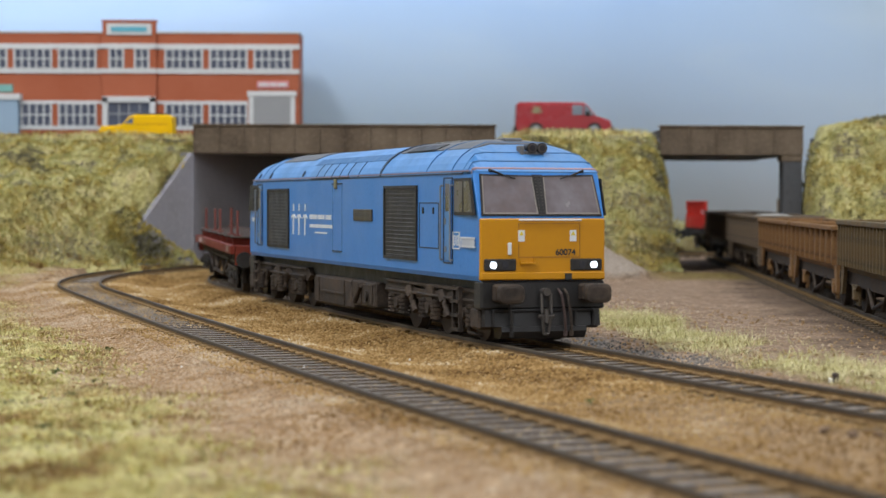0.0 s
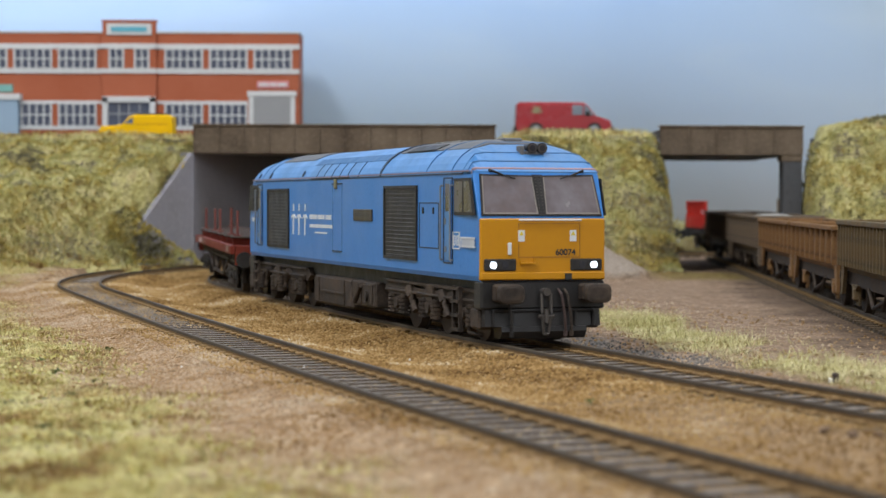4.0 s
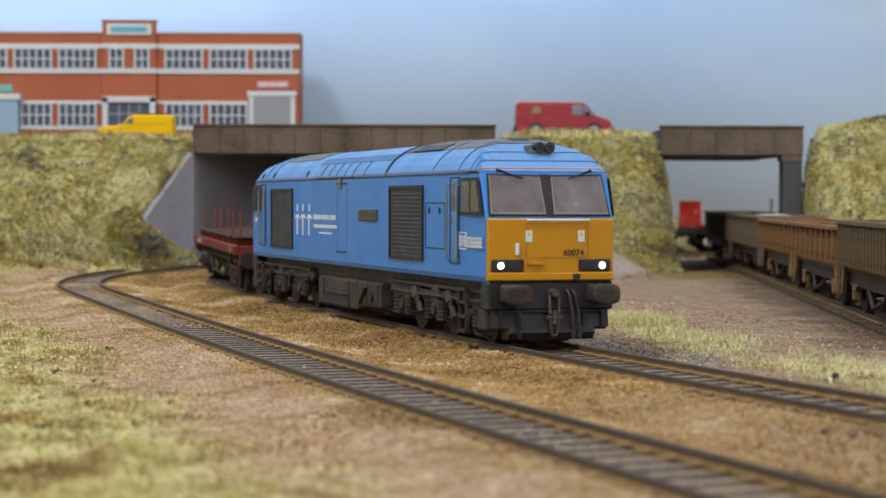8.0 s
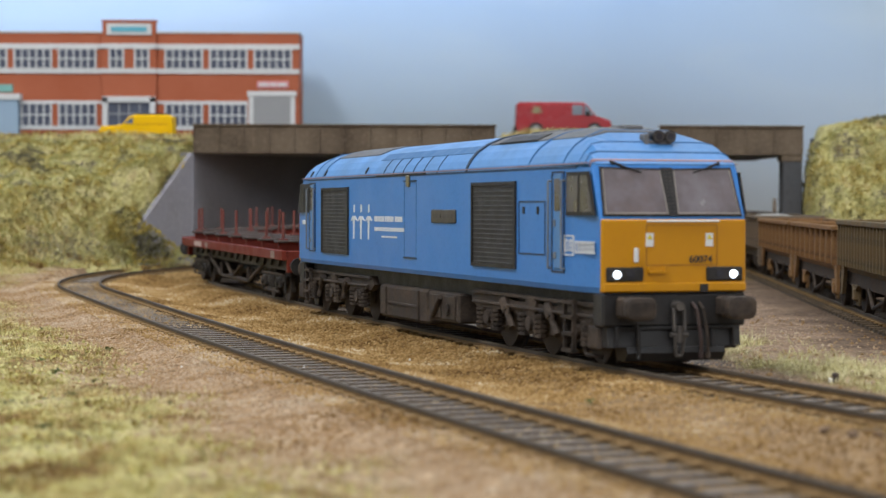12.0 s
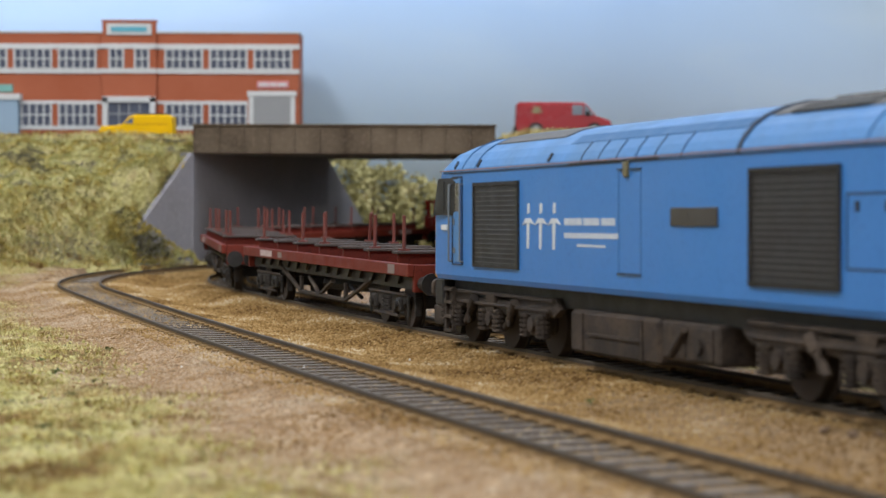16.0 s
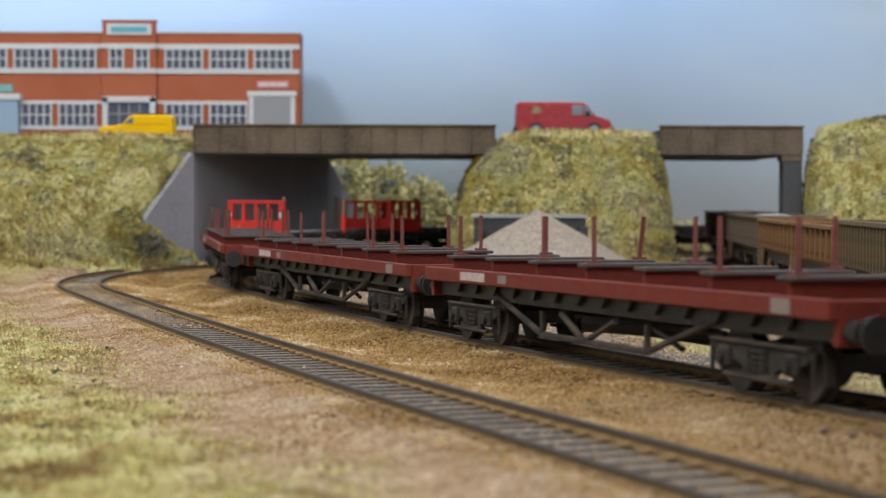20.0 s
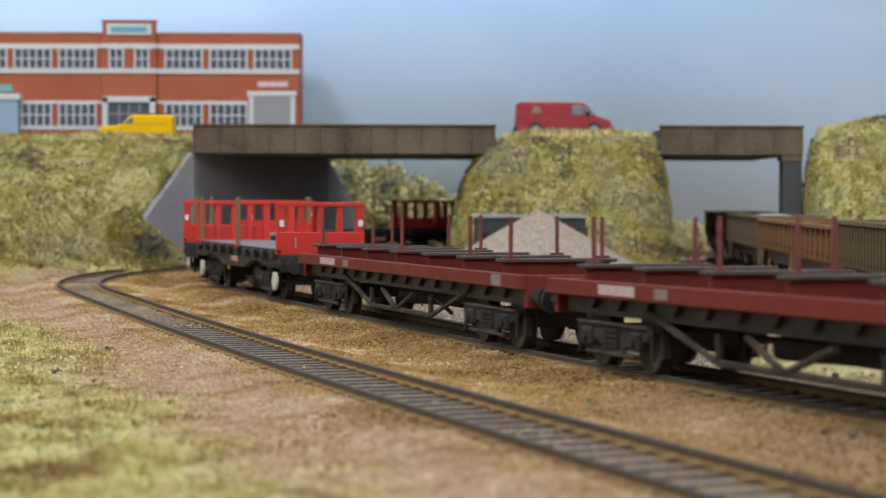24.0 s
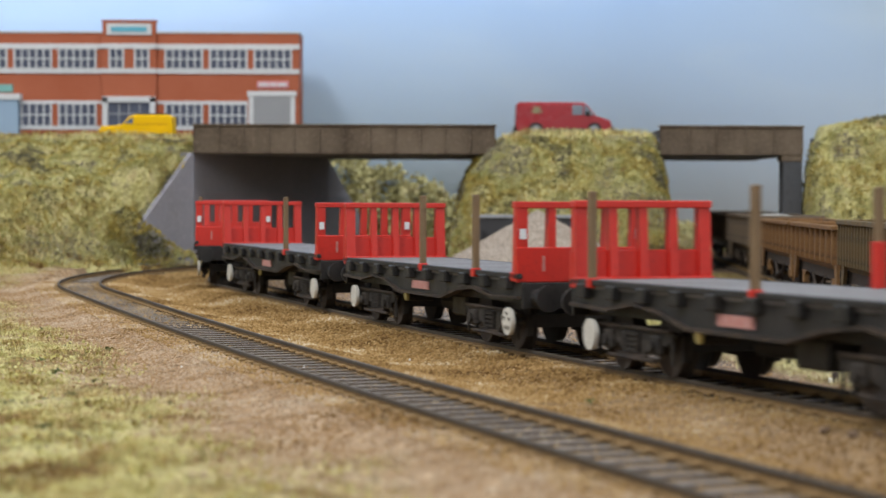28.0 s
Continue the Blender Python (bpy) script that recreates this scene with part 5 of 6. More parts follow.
def build_bulkhead_wagon(k):
    w = thing("bulkhead_wagon", "black bogie flat wagon with bright red bulkheads and grey deck", "flat wagon", group="bulkhead wagons of the train")
    n = 80.0
    part("frame", boxes((-n, n, -11, 11, 11, 16.4)), BLACK, w)
    plank = finish(boxes((-3.85, 3.85, -15.2, 15.2, 16.5, 18.4), bevel=0.12), "deck_board")
    for i in range(19):
        part("deck_board", plank, TIMBER, w, m=at(-72 + i * 8, 0, 0))
    for s in (-1, 1):
        out = [(-n, 16.6), (-n, 13.0), (-60, 12.6), (-46, 14.2), (-34, 13.2), (-20, 10.6), (20, 10.6), (34, 13.2), (46, 14.2), (60, 12.6), (n, 13.0), (n, 16.6)]
        bm = bmesh.new()
        plate(bm, out, s * 14.4 - 0.5, s * 14.4 + 0.5)
        side = part("side_plate", bm, BLACK, w, "black fishbelly side plate")
        bm = bmesh.new()
        low = out[1:-1]
        for (xa, za), (xb, zb) in zip(low, low[1:]):
            loft(bm, [[(xa, s * 14.9 - 1.1, za - 0.35), (xa, s * 14.9 + 1.1, za - 0.35), (xa, s * 14.9 + 1.1, za + 0.35), (xa, s * 14.9 - 1.1, za + 0.35)],
                      [(xb, s * 14.9 - 1.1, zb - 0.35), (xb, s * 14.9 + 1.1, zb - 0.35), (xb, s * 14.9 + 1.1, zb + 0.35), (xb, s * 14.9 - 1.1, zb + 0.35)]])
        part("lower_flange", bm, FRAME, side)
        a, b = sorted((s * 14.6, s * 16.0))
        part("side_rail", boxes((-n, n, a, b, 17.2, 18.5), bevel=0.2), BLACK, side)
        for i in range(10):
            x = -72 + i * 16
            part("stake_pocket", boxes((x - 2.2, x + 2.2, s * 15.6 - 1.2, s * 15.6 + 1.2, 14.6, 17.6), bevel=0.3), BLACK, side)
        a, b = sorted((s * 14.9, s * 15.2))
        part("panel_label", boxes((-8, 7, a, b, 11.9, 14.0)), PINKPANEL, side, "faded pink lettering panel")
        for e in (-1, 1):
            bm = bmesh.new()
            rod(bm, (e * 70.5, s * 14.2, 7.0), (e * 70.5, s * 15.2, 7.0), 3.3, 22)
            d = part("brake_wheel", bm, CREAM, w, "white handbrake wheel")
            bm = bmesh.new()
            for q in range(5):
                a_ = q * 1.257 + 0.3
                rod(bm, (e * 70.5 + 1.9 * math.cos(a_), s * 15.15, 7 + 1.9 * math.sin(a_)), (e * 70.5 + 1.9 * math.cos(a_), s * 15.3, 7 + 1.9 * math.sin(a_)), 0.55, 8)
            part("wheel_hole", bm, FRAME if (k % 2 and e > 0) else CREAM, d)
            part("brake_spindle", rods(((e * 70.5, s * 9, 7.0), (e * 70.5, s * 14.2, 7.0), 0.7), ((e * 70.5, s * 10, 7), (e * 70.5, s * 10, 14), 0.7)), BLACK, d)
        tank = part("air_tank", rods(((-19, s * 6, 9.2), (-19, s * 13.2, 9.2), 1.5), seg=16), GRIME, w, "short air cylinder with a pale yellow cap")
        part("tank_cap", rods(((-19, s * 13.2, 9.2), (-19, s * 13.9, 9.2), 1.35), seg=16), LAMPYELLOW, tank, "pale yellow cap")
    for e in (1, -1):
        build_bulkhead(w, e)
        a, b = sorted((e * n, e * (n + 1.0)))
        part("headstock", boxes((a, b, -15, 15, 10.4, 16.4), bevel=0.2), BLACK, w)
    for x, s in (((-68, -1), (8, -1), (-4, 1)), ((3, -1), (48, -1)), ((32, -1),), ((8, -1),))[k]:
        bm = bmesh.new()
        box(bm, x - 0.8, x + 0.8, s * 15.4 - 0.8, s * 15.4 + 0.8, 17.0, 37.0, bevel=0.2)
        st = part("stake", bm, STAKE, w, "brown timber side stake")
        part("stake_foot", boxes((x - 1.1, x + 1.1, s * 15.4 - 1.1, s * 15.4 + 1.1, 16.8, 18.9 if s < 0 else 27.0), bevel=0.2), RED, st)
    part("brake_gear", rods(((-14, -3, 8), (12, 5, 8), 2.4), ((-46, 0, 9), (46, 0, 9), 0.9)), BLACK, w)
    part("centre_hanger", boxes((12, 24, -10, 10, 5.5, 11), bevel=0.6), BLACK, w)
    buffers(w, n + 1, 13.0)
    for cx in (-52, 52):
        wagon_bogie(w, cx, 12.0)
    TRAIN.append((w, -972.5 - 193.6 * k, 52.0, add_wheels(w, (-64, -40, 40, 64))))


for k in range(4):
    build_bulkhead_wagon(k)


# ---- hopper wagons in the siding ----
def rusty(name, base, patch, speck):
    return material(name, [base, patch, speck], 0.85, 0.05, grain=500, stain=110, bump=0.5, wear=0.9)


HOPOLIVE = rusty("olive_brown_hopper_steel", (0.13, 0.095, 0.045), (0.21, 0.13, 0.055), (0.075, 0.06, 0.036))
HOPRUST = rusty("orange_rusted_hopper_steel", (0.22, 0.105, 0.036), (0.30, 0.165, 0.062), (0.11, 0.06, 0.03))
HOPGREY = rusty("grey_brown_hopper_steel", (0.15, 0.11, 0.075), (0.2, 0.14, 0.085), (0.095, 0.075, 0.06))
GRAVEL = material("grey_gravel_load", [(0.36, 0.34, 0.31), (0.26, 0.25, 0.23), (0.48, 0.45, 0.42)], 0.95, grain=500, stain=120, bump=0.9, depth=0.001)


def build_hopper(yc, length, mat, ribs, z0, z1, label, load):
    x, y, z, h = siding_place(1380.0 - yc)
    w = thing("hopper_wagon", label, "hopper wagon", Matrix.Translation((x * MM, y * MM, z * MM)) @ Matrix.Rotation(h, 4, "Z"), "hopper wagons in the siding")
    a = length / 2 - 1.5
    bm = bmesh.new()
    out = [[(-a, -15.2, z1), (a, -15.2, z1), (a, 15.2, z1), (-a, 15.2, z1)], [(-a, -15.0, z0 + 1.5), (a, -15.0, z0 + 1.5), (a, 15.0, z0 + 1.5), (-a, 15.0, z0 + 1.5)],
           [(-a + 8, -11, z0 - 2.5), (a - 8, -11, z0 - 2.5), (a - 8, 11, z0 - 2.5), (-a + 8, 11, z0 - 2.5)]]
    inner = [[(-a + 1, -14.2, z1), (a - 1, -14.2, z1), (a - 1, 14.2, z1), (-a + 1, 14.2, z1)], [(-a + 4, -12, z1 - 8), (a - 4, -12, z1 - 8), (a - 4, 12, z1 - 8), (-a + 4, 12, z1 - 8)]]
    loft(bm, [inner[1], inner[0], out[0], out[1], out[2]])
    body = part("hopper_body", bm, mat, w)
    rib = finish(boxes((-0.65, 0.65, -0.9, 0.9, z0 + 1.2, z1 - 1.6)), "rib")
    for i in range(ribs):
        for s in (-1, 1):
            part("rib", rib, mat, body, m=at(-a + 2 + (2 * a - 4) * i / (ribs - 1), s * 15.6, 0))
    bm = boxes((-a - 0.6, a + 0.6, -16.9, -13.8, z1 - 1.6, z1), (-a - .6, a + .6, 13.8, 16.9, z1 - 1.6, z1), (-a - .6, -a + 1.4, -13.8, 13.8, z1 - 1.6, z1), (a - 1.4, a + .6, -13.8, 13.8, z1 - 1.6, z1), bevel=0.25)
    part("top_rim", bm, mat, body, "dented upper rim")
    if load:
        n = 14
        bm = bmesh.new()
        grid = [[bm.verts.new((-a + 2 + (2 * a - 4) * i / n, -13.6 + 27.2 * j / 6, z1 - 2.2 + 3.4 * math.sin(math.pi * i / n) * math.sin(math.pi * j / 6) * (0.7 + 0.5 * noise.noise(Vector((i * .9, j * .9, yc)))))) for j in range(7)] for i in range(n + 1)]
        for i in range(n):
            for j in range(6):
                bm.faces.new((grid[i][j], grid[i + 1][j], grid[i + 1][j + 1], grid[i][j + 1]))
        part("gravel_load", bm, GRAVEL, w, "pale grey gravel load", smooth=True)
    part("solebar", boxes((-a, a, -12.4, -10.6, 8.6, z0 - 1.2), (-a, a, 10.6, 12.4, 8.6, z0 - 1.2)), FRAME, w)
    for e in (-1, 1):
        for s in (-1, 1):
            bm = bmesh.new()
            plate(bm, [(e * a, z0 + 1), (e * (a - 8), z0 + 1), (e * (a - 3), 5.5), (e * a, 5.5)], s * 14.4 - 0.6, s * 14.4 + 0.6)
            part("end_bracket", bm, mat, w, "rusted triangular end bracket")
    axles = [-a + 14, -a + 36, a - 36, a - 14] if length > 150 else [-a + 20, a - 20]
    for q in axles:
        part("wheelset", WAGONWHEEL, WHEEL, w, "dark rusty wheelset", m=at(q, 0, 6.3))
        for s in (-1, 1):
            bm = bmesh.new()
            box(bm, q - 2.2, q + 2.2, s * 12.8 - 1, s * 12.8 + 1, 4.2, 8.2, bevel=0.4)
            plate(bm, [(q - 7, 9.2), (q + 7, 9.2), (q + 3, 7.6), (q - 3, 7.6)], s * 12.8 - 0.6, s * 12.8 + 0.6)
            plate(bm, [(q - 4, 9.4), (q - 2.6, 9.4), (q - 2.0, 3.2), (q + 2.0, 3.2), (q + 2.6, 9.4), (q + 4, 9.4), (q + 2.6, 2.4), (q - 2.6, 2.4)], s * 12.0 - 0.3, s * 12.0 + 0.3)
            part("axle_guard", bm, mat if length < 150 else FRAME, w)
    bm = bmesh.new()
    for s in (-1, 1):
        rod(bm, (-18, s * 13, 9), (-8, s * 13, 3.6), 0.6)
        rod(bm, (-8, s * 13, 3.6), (14, s * 13, 6.8), 0.6)
        rod(bm, (18, s * 13, 9), (10, s * 13, 3.8), 0.6)
    box(bm, -9, 9, -7, 7, 4.2, 9.5)
    part("brake_gear", bm, FRAME, w, "brake rods and door gear")
    buffers(w, a, 11.6)
    return w


build_hopper(601, 136, HOPOLIVE, 21, 14.0, 30.4, "olive brown ribbed hopper wagon with rust streaks", True)
build_hopper(742, 131, HOPRUST, 9, 13.6, 28.2, "orange rusted hopper wagon with a bent rim", False)
build_hopper(880, 131, HOPRUST, 9, 13.6, 28.2, "orange rusted hopper wagon coupled behind a like wagon", False)
build_hopper(1040, 168, HOPGREY, 12, 12.6, 29.2, "dark grey brown hopper wagon heaped with pale gravel", True)
build_hopper(1226, 186, HOPGREY, 14, 12.6, 29.4, "dark grey brown bogie hopper wagon beneath the bridge", True)


# ---- vans on the road ----
VANRED = material("dark_red_van_paint", [(0.36, 0.012, 0.02), (0.3, 0.012, 0.018)], 0.3, grain=500, stain=40, bump=0)
VANYELLOW = material("bright_yellow_van_paint", [(0.95, 0.55, 0.004), (0.85, 0.48, 0.004)], 0.6, grain=500, stain=40, bump=0, spec=0.1)
TYRE = material("tyre_rubber", [(0.02, 0.02, 0.02), (0.035, 0.033, 0.03)], 0.8, grain=500, stain=200, bump=0.1)
VANGLASS = material("van_window", [(0.12, 0.14, 0.17), (0.2, 0.24, 0.28)], 0.15, grain=300, stain=100, bump=0)


# pale base colour stands for the sky showing in the van's glass
PALEPANE = material("sky_filled_window", [(0.2, 0.23, 0.27), (0.32, 0.36, 0.4)], 0.15, grain=300, stain=100, bump=0)


def van(name, label, m, outline, half, paint, wheel_xs, wheel_r, glass_polys, extras, low=0.9, size=1.0, pane=VANGLASS):
    v = thing(name, label, "van", m @ Matrix.Diagonal((size, size, low, 1)))
    bm = bmesh.new()
    rings = [[(x, y, z) for x, z in outline] for y in (-half + 1.2, half - 1.2)]
    shrink = [[(x * 0.985, y, 1.0 + (z - 1.0) * 0.93) for x, z in outline] for y in (-half, half)]
    loft(bm, [shrink[0], rings[0], rings[1], shrink[1]])
    body = part("body", bm, paint, v)
    for poly in glass_polys:
        for s in (-1, 1):
            a, b = sorted((s * (half - 0.1), s * (half + 0.25)))
            part("window", plate(bmesh.new(), poly, a, b), pane, body)
    for x in wheel_xs:
        for s in (-1, 1):
            wl = part("wheel", rods(((x, s * (half - 3), wheel_r), (x, s * (half + 0.1), wheel_r), wheel_r), seg=18), TYRE, v)
            part("hub", rods(((x, s * (half), wheel_r), (x, s * (half + 0.3), wheel_r), wheel_r * 0.55), seg=14), SHUTTER, wl)
    for nm, rows, mat_, lab in extras:
        part(nm, boxes(*rows, bevel=0.15), mat_, v, lab)
    return v


van("delivery_van", "dark red panel van with a small yellow crest on the road", at(73.0, 1215, ROAD_Z),
    [(-28.6, 3.0), (28.6, 3.0), (29.2, 6.5), (28.2, 9.8), (24.5, 11.5), (19.5, 13.2), (14.0, 21.0), (11.0, 22.2), (-27.0, 22.2), (-28.8, 20.5), (-29.2, 6)],
    12.5, VANRED, (-17, 18.5), 4.3, [[(5.0, 13.6), (11.2, 13.6), (11.2, 20.2), (5.0, 20.2)], [(12.2, 13.6), (18.2, 13.6), (13.6, 20.2), (12.2, 20.2)]],
    [("bumper", [(28.0, 30.0, -12, 12, 3.2, 6.2)], TYRE, "dark front bumper"), ("bumper", [(-30, -28.8, -12, 12, 3.2, 6.0)], TYRE, "dark rear bumper"),
     ("sill", [(-12, 13, -12.7, -12.3, 2.6, 4.6)], TYRE, "dark sill"), ("crest", [(-18.5, -14.5, -12.65, -12.4, 14.5, 19.0), (-20, -13, -12.6, -12.4, 15.2, 16.6)], BRASS, "small yellow crest"),
     ("mirror", [(13.0, 15.5, -14.5, -12.5, 13.2, 16.2)], TYRE, "black door mirror")], pane=PALEPANE)
van("delivery_van", "small bright yellow vintage van parked before the factory", at(-181.5, 1180, YARD_Z - 1.6, 180),
    [(-22.8, 2.2), (22.6, 2.2), (23.2, 6.0), (21.6, 9.0), (12.0, 9.8), (8.8, 10.4), (4.0, 16.2), (1.0, 17.4), (-20.5, 17.4), (-22.6, 16.0), (-23.2, 5)],
    9.5, VANYELLOW, (-14, 14.5), 3.6, [[(1.6, 11.0), (7.0, 11.0), (3.2, 15.2), (1.6, 15.2)]],
    [("roof_rack", [(-18, 0, -7, 7, 17.4, 18.4)], TYRE, "dark roof edge"), ("bumper", [(22.8, 24.2, -9, 9, 2.4, 4.0)], SHUTTER, "pale bumper"),
     ("side_moulding", [(-20, 0.2, 9.4, 9.75, 10.4, 10.9)], YELLOW, "raised side moulding"), ("mudguard", [(9.5, 19.8, 8.8, 10.3, 3.5, 8.2), (-19.5, -8.8, 8.8, 10.2, 3.5, 7.6)], VANYELLOW, "rounded mudguard")], low=0.82, size=0.95)


# ---- ballast bin behind the heap ----
BINWALL = material("tarred_bin_wall", [(0.05, 0.048, 0.05), (0.08, 0.075, 0.075)], 0.9, grain=500, stain=60, bump=0.3)
bin_ = thing("ballast_bin", "dark walled ballast bin with pale coping behind the heap", "storage bin")
part("back_wall", boxes((16, 74, 1030, 1036, -4, 26.4)), BINWALL, bin_)
part("coping", boxes((15, 75, 1029, 1037, 26.4, 28.2), bevel=0.3), SHUTTER, bin_, "pale concrete coping")
part("side_wall", boxes((16, 20, 1012, 1030, -4, 22)), BINWALL, bin_)
part("side_wall", boxes((70, 74, 1012, 1030, -4, 22)), BINWALL, bin_)


# ---- plants and stones ----
def island_material(name, stops, rough=0.9, share=0.55, patch=26.0):
    m = bpy.data.materials.new(name)
    m.use_nodes = True
    t = m.node_tree
    b = t.nodes["Principled BSDF"]
    g = t.nodes.new("ShaderNodeNewGeometry")
    r = t.nodes.new("ShaderNodeValToRGB")
    while len(r.color_ramp.elements) < len(stops):
        r.color_ramp.elements.new(0.5)
    for e, (p, c) in zip(r.color_ramp.elements, stops):
        e.position, e.color = p, (*dusty(c), 1)
    tc = t.nodes.new("ShaderNodeTexCoord")
    n = t.nodes.new("ShaderNodeTexNoise")
    n.inputs["Scale"].default_value, n.inputs["Detail"].default_value = patch, 4.0
    t.links.new(tc.outputs["Object"], n.inputs["Vector"])
    mr = t.nodes.new("ShaderNodeMapRange")
    mr.inputs[1].default_value, mr.inputs[2].default_value = 0.37, 0.63
    t.links.new(n.outputs[0], mr.inputs[0])
    mx = t.nodes.new("ShaderNodeMix")
    mx.inputs[0].default_value = share
    t.links.new(g.outputs["Random Per Island"], mx.inputs[2])
    t.links.new(mr.outputs[0], mx.inputs[3])
    t.links.new(mx.outputs[0], r.inputs[0])
    t.links.new(r.outputs[0], b.inputs["Base Color"])
    b.inputs["Roughness"].default_value = rough
    b.inputs["Specular IOR Level"].default_value = 0.2
    return m


SCRUB = island_material("flocked_scrub", [(0.10, (0.17, 0.15, 0.1)), (0.26, (0.25, 0.23, 0.08)), (0.38, (0.46, 0.33, 0.085)), (0.5, (0.58, 0.46, 0.12)), (0.6, (0.32, 0.3, 0.1)), (0.71, (0.57, 0.54, 0.21)), (0.82, (0.5, 0.47, 0.26)), (0.93, (0.25, 0.21, 0.15))], share=0.82, patch=38.0)
FLOCK = island_material("ground_flock", [(0.1, (0.24, 0.15, 0.04)), (0.3, (0.42, 0.31, 0.08)), (0.5, (0.58, 0.53, 0.18)), (0.7, (0.8, 0.73, 0.34)), (0.9, (0.2, 0.2, 0.12))], share=0.6, patch=60.0)
HEDGE = island_material("dusty_hedge_leaves", [(0.1, (0.42, 0.38, 0.18)), (0.4, (0.62, 0.56, 0.26)), (0.7, (0.78, 0.7, 0.36)), (0.95, (0.62, 0.48, 0.27))])
GRASS = island_material("dry_static_grass", [(0.14, (0.26, 0.15, 0.05)), (0.32, (0.52, 0.36, 0.12)), (0.46, (0.6, 0.54, 0.19)), (0.6, (0.86, 0.78, 0.38)), (0.76, (0.74, 0.56, 0.25)), (0.9, (0.3, 0.2, 0.07))], 0.55, share=0.8, patch=48.0)
MEADOW = island_material("matted_meadow_grass", [(0.08, (0.42, 0.29, 0.13)), (0.3, (0.60, 0.50, 0.2)), (0.5, (0.78, 0.71, 0.34)), (0.72, (0.88, 0.81, 0.5)), (0.92, (0.62, 0.46, 0.26))], 0.7, share=0.6, patch=40.0)
STRAW = island_material("pale_straw_tufts", [(0.05, (0.3, 0.29, 0.09)), (0.4, (0.6, 0.57, 0.22)), (0.75, (0.8, 0.74, 0.42)), (0.95, (0.5, 0.4, 0.2))], 0.6)
STONE = island_material("golden_ballast_stones", [(0.1, (0.16, 0.085, 0.025)), (0.4, (0.38, 0.225, 0.08)), (0.7, (0.56, 0.37, 0.16)), (0.95, (0.78, 0.64, 0.44))])
PALESTONE = island_material("pale_earth_crumbs", [(0.05, (0.26, 0.15, 0.065)), (0.35, (0.46, 0.29, 0.14)), (0.6, (0.56, 0.4, 0.26)), (0.95, (0.72, 0.58, 0.42))])
GREYSTONE = island_material("grey_stone_crumbs", [(0.05, (0.07, 0.066, 0.064)), (0.5, (0.2, 0.18, 0.165)), (0.95, (0.38, 0.34, 0.31))])


def stuff(name, verts, faces, mat, label, category):
    me = bpy.data.meshes.new(name)
    me.from_pydata([(x * MM, y * MM, z * MM) for x, y, z in verts], [], faces)
    me.materials.append(mat)
    return tagged(new(name, me), label, category, kind="stuff")


def add_tuft(verts, faces, p, n, size, rng, leaves):
    """A few small crumpled leaves round p, standing off along n."""
    for k in range(leaves):
        c = Vector(p) + n * rng.uniform(0, size) + Vector((rng.gauss(0, size * .5), rng.gauss(0, size * .5), rng.gauss(0, size * .4)))
        u = Vector((rng.gauss(0, 1), rng.gauss(0, 1), rng.gauss(0, 1))).normalized()
        v = u.cross(Vector((rng.gauss(0, 1), rng.gauss(0, 1), rng.gauss(0, 1)))).normalized()
        a, b = size * rng.uniform(0.35, 0.8), size * rng.uniform(0.3, 0.7)
        i = len(verts)
        verts += [tuple(c - u * a), tuple(c + v * b), tuple(c + u * a + v * b * 0.3), tuple(c - v * b * 0.8)]
        faces.append((i, i + 1, i + 2, i + 3))


def build_scrub():
    rng = random.Random(11)
    verts, faces = [], []
    zones = ((-330, -132, 965, 1130, 26000), (-18, 132, 1035, 1120, 17000), (-16, 34, 1040, 1270, 3500), (112, 132, 1050, 1270, 2500), (192, 330, 1010, 1120, 14000))
    for x0, x1, y0, y1, count in zones:
        done = tries = 0
        while done < count and tries < count * 6:
            tries += 1
            x, y = rng.uniform(x0, x1), rng.uniform(y0, y1)
            b = bank(x, y)
            if b < 0.02 or (BRIDGE_Y0 - 2 < y and b > 0.98):
                continue
            z = bed(x, y)
            g = Vector((bed(x - 1.5, y) - z, bed(x, y - 1.5) - z, 1.5))
            if rng.random() > min(1.0, (g.length / 1.5) / 2.2 + 0.1):
                continue
            add_tuft(verts, faces, (x, y, z), g.normalized(), rng.choice((0.5, 0.7, 0.9, 1.1)), rng, 3)
            done += 1
    for k in range(900):
        f = rng.random()
        if f < 0.93:
            add_tuft(verts, faces, (-140 - 23.5 * f - rng.uniform(1, 4), 1100 - 33.5 * f + rng.uniform(-1, 2), 59 - 39 * f + rng.uniform(-2, 1.0)), Vector((-0.3, -0.5, 0.8)), rng.choice((0.8, 1.2, 1.6)), rng, 3)
    for cx, cy, rx, rz, count in ((-168, 1057, 13, 30, 1000), (-157, 1058, 10, 20, 700), (-149, 1064, 9, 12, 400), (-141, 1072, 8, 7, 260)):
        for k in range(count):
            a, u = rng.uniform(0, 6.283), rng.random()
            q = math.sqrt(1 - u * u) * (1 + 0.3 * noise.noise(Vector((a, u * 3, cx))))
            add_tuft(verts, faces, (cx + rx * q * math.cos(a), cy + 6 * q * math.sin(a), 1 + rz * u), Vector((0, -0.5, 0.8)), rng.choice((0.6, 0.9, 1.2)), rng, 3)
    stuff("scrub", verts, faces, SCRUB, "yellow-green flocked scrub covering the steep banks", "scrub")


build_scrub()


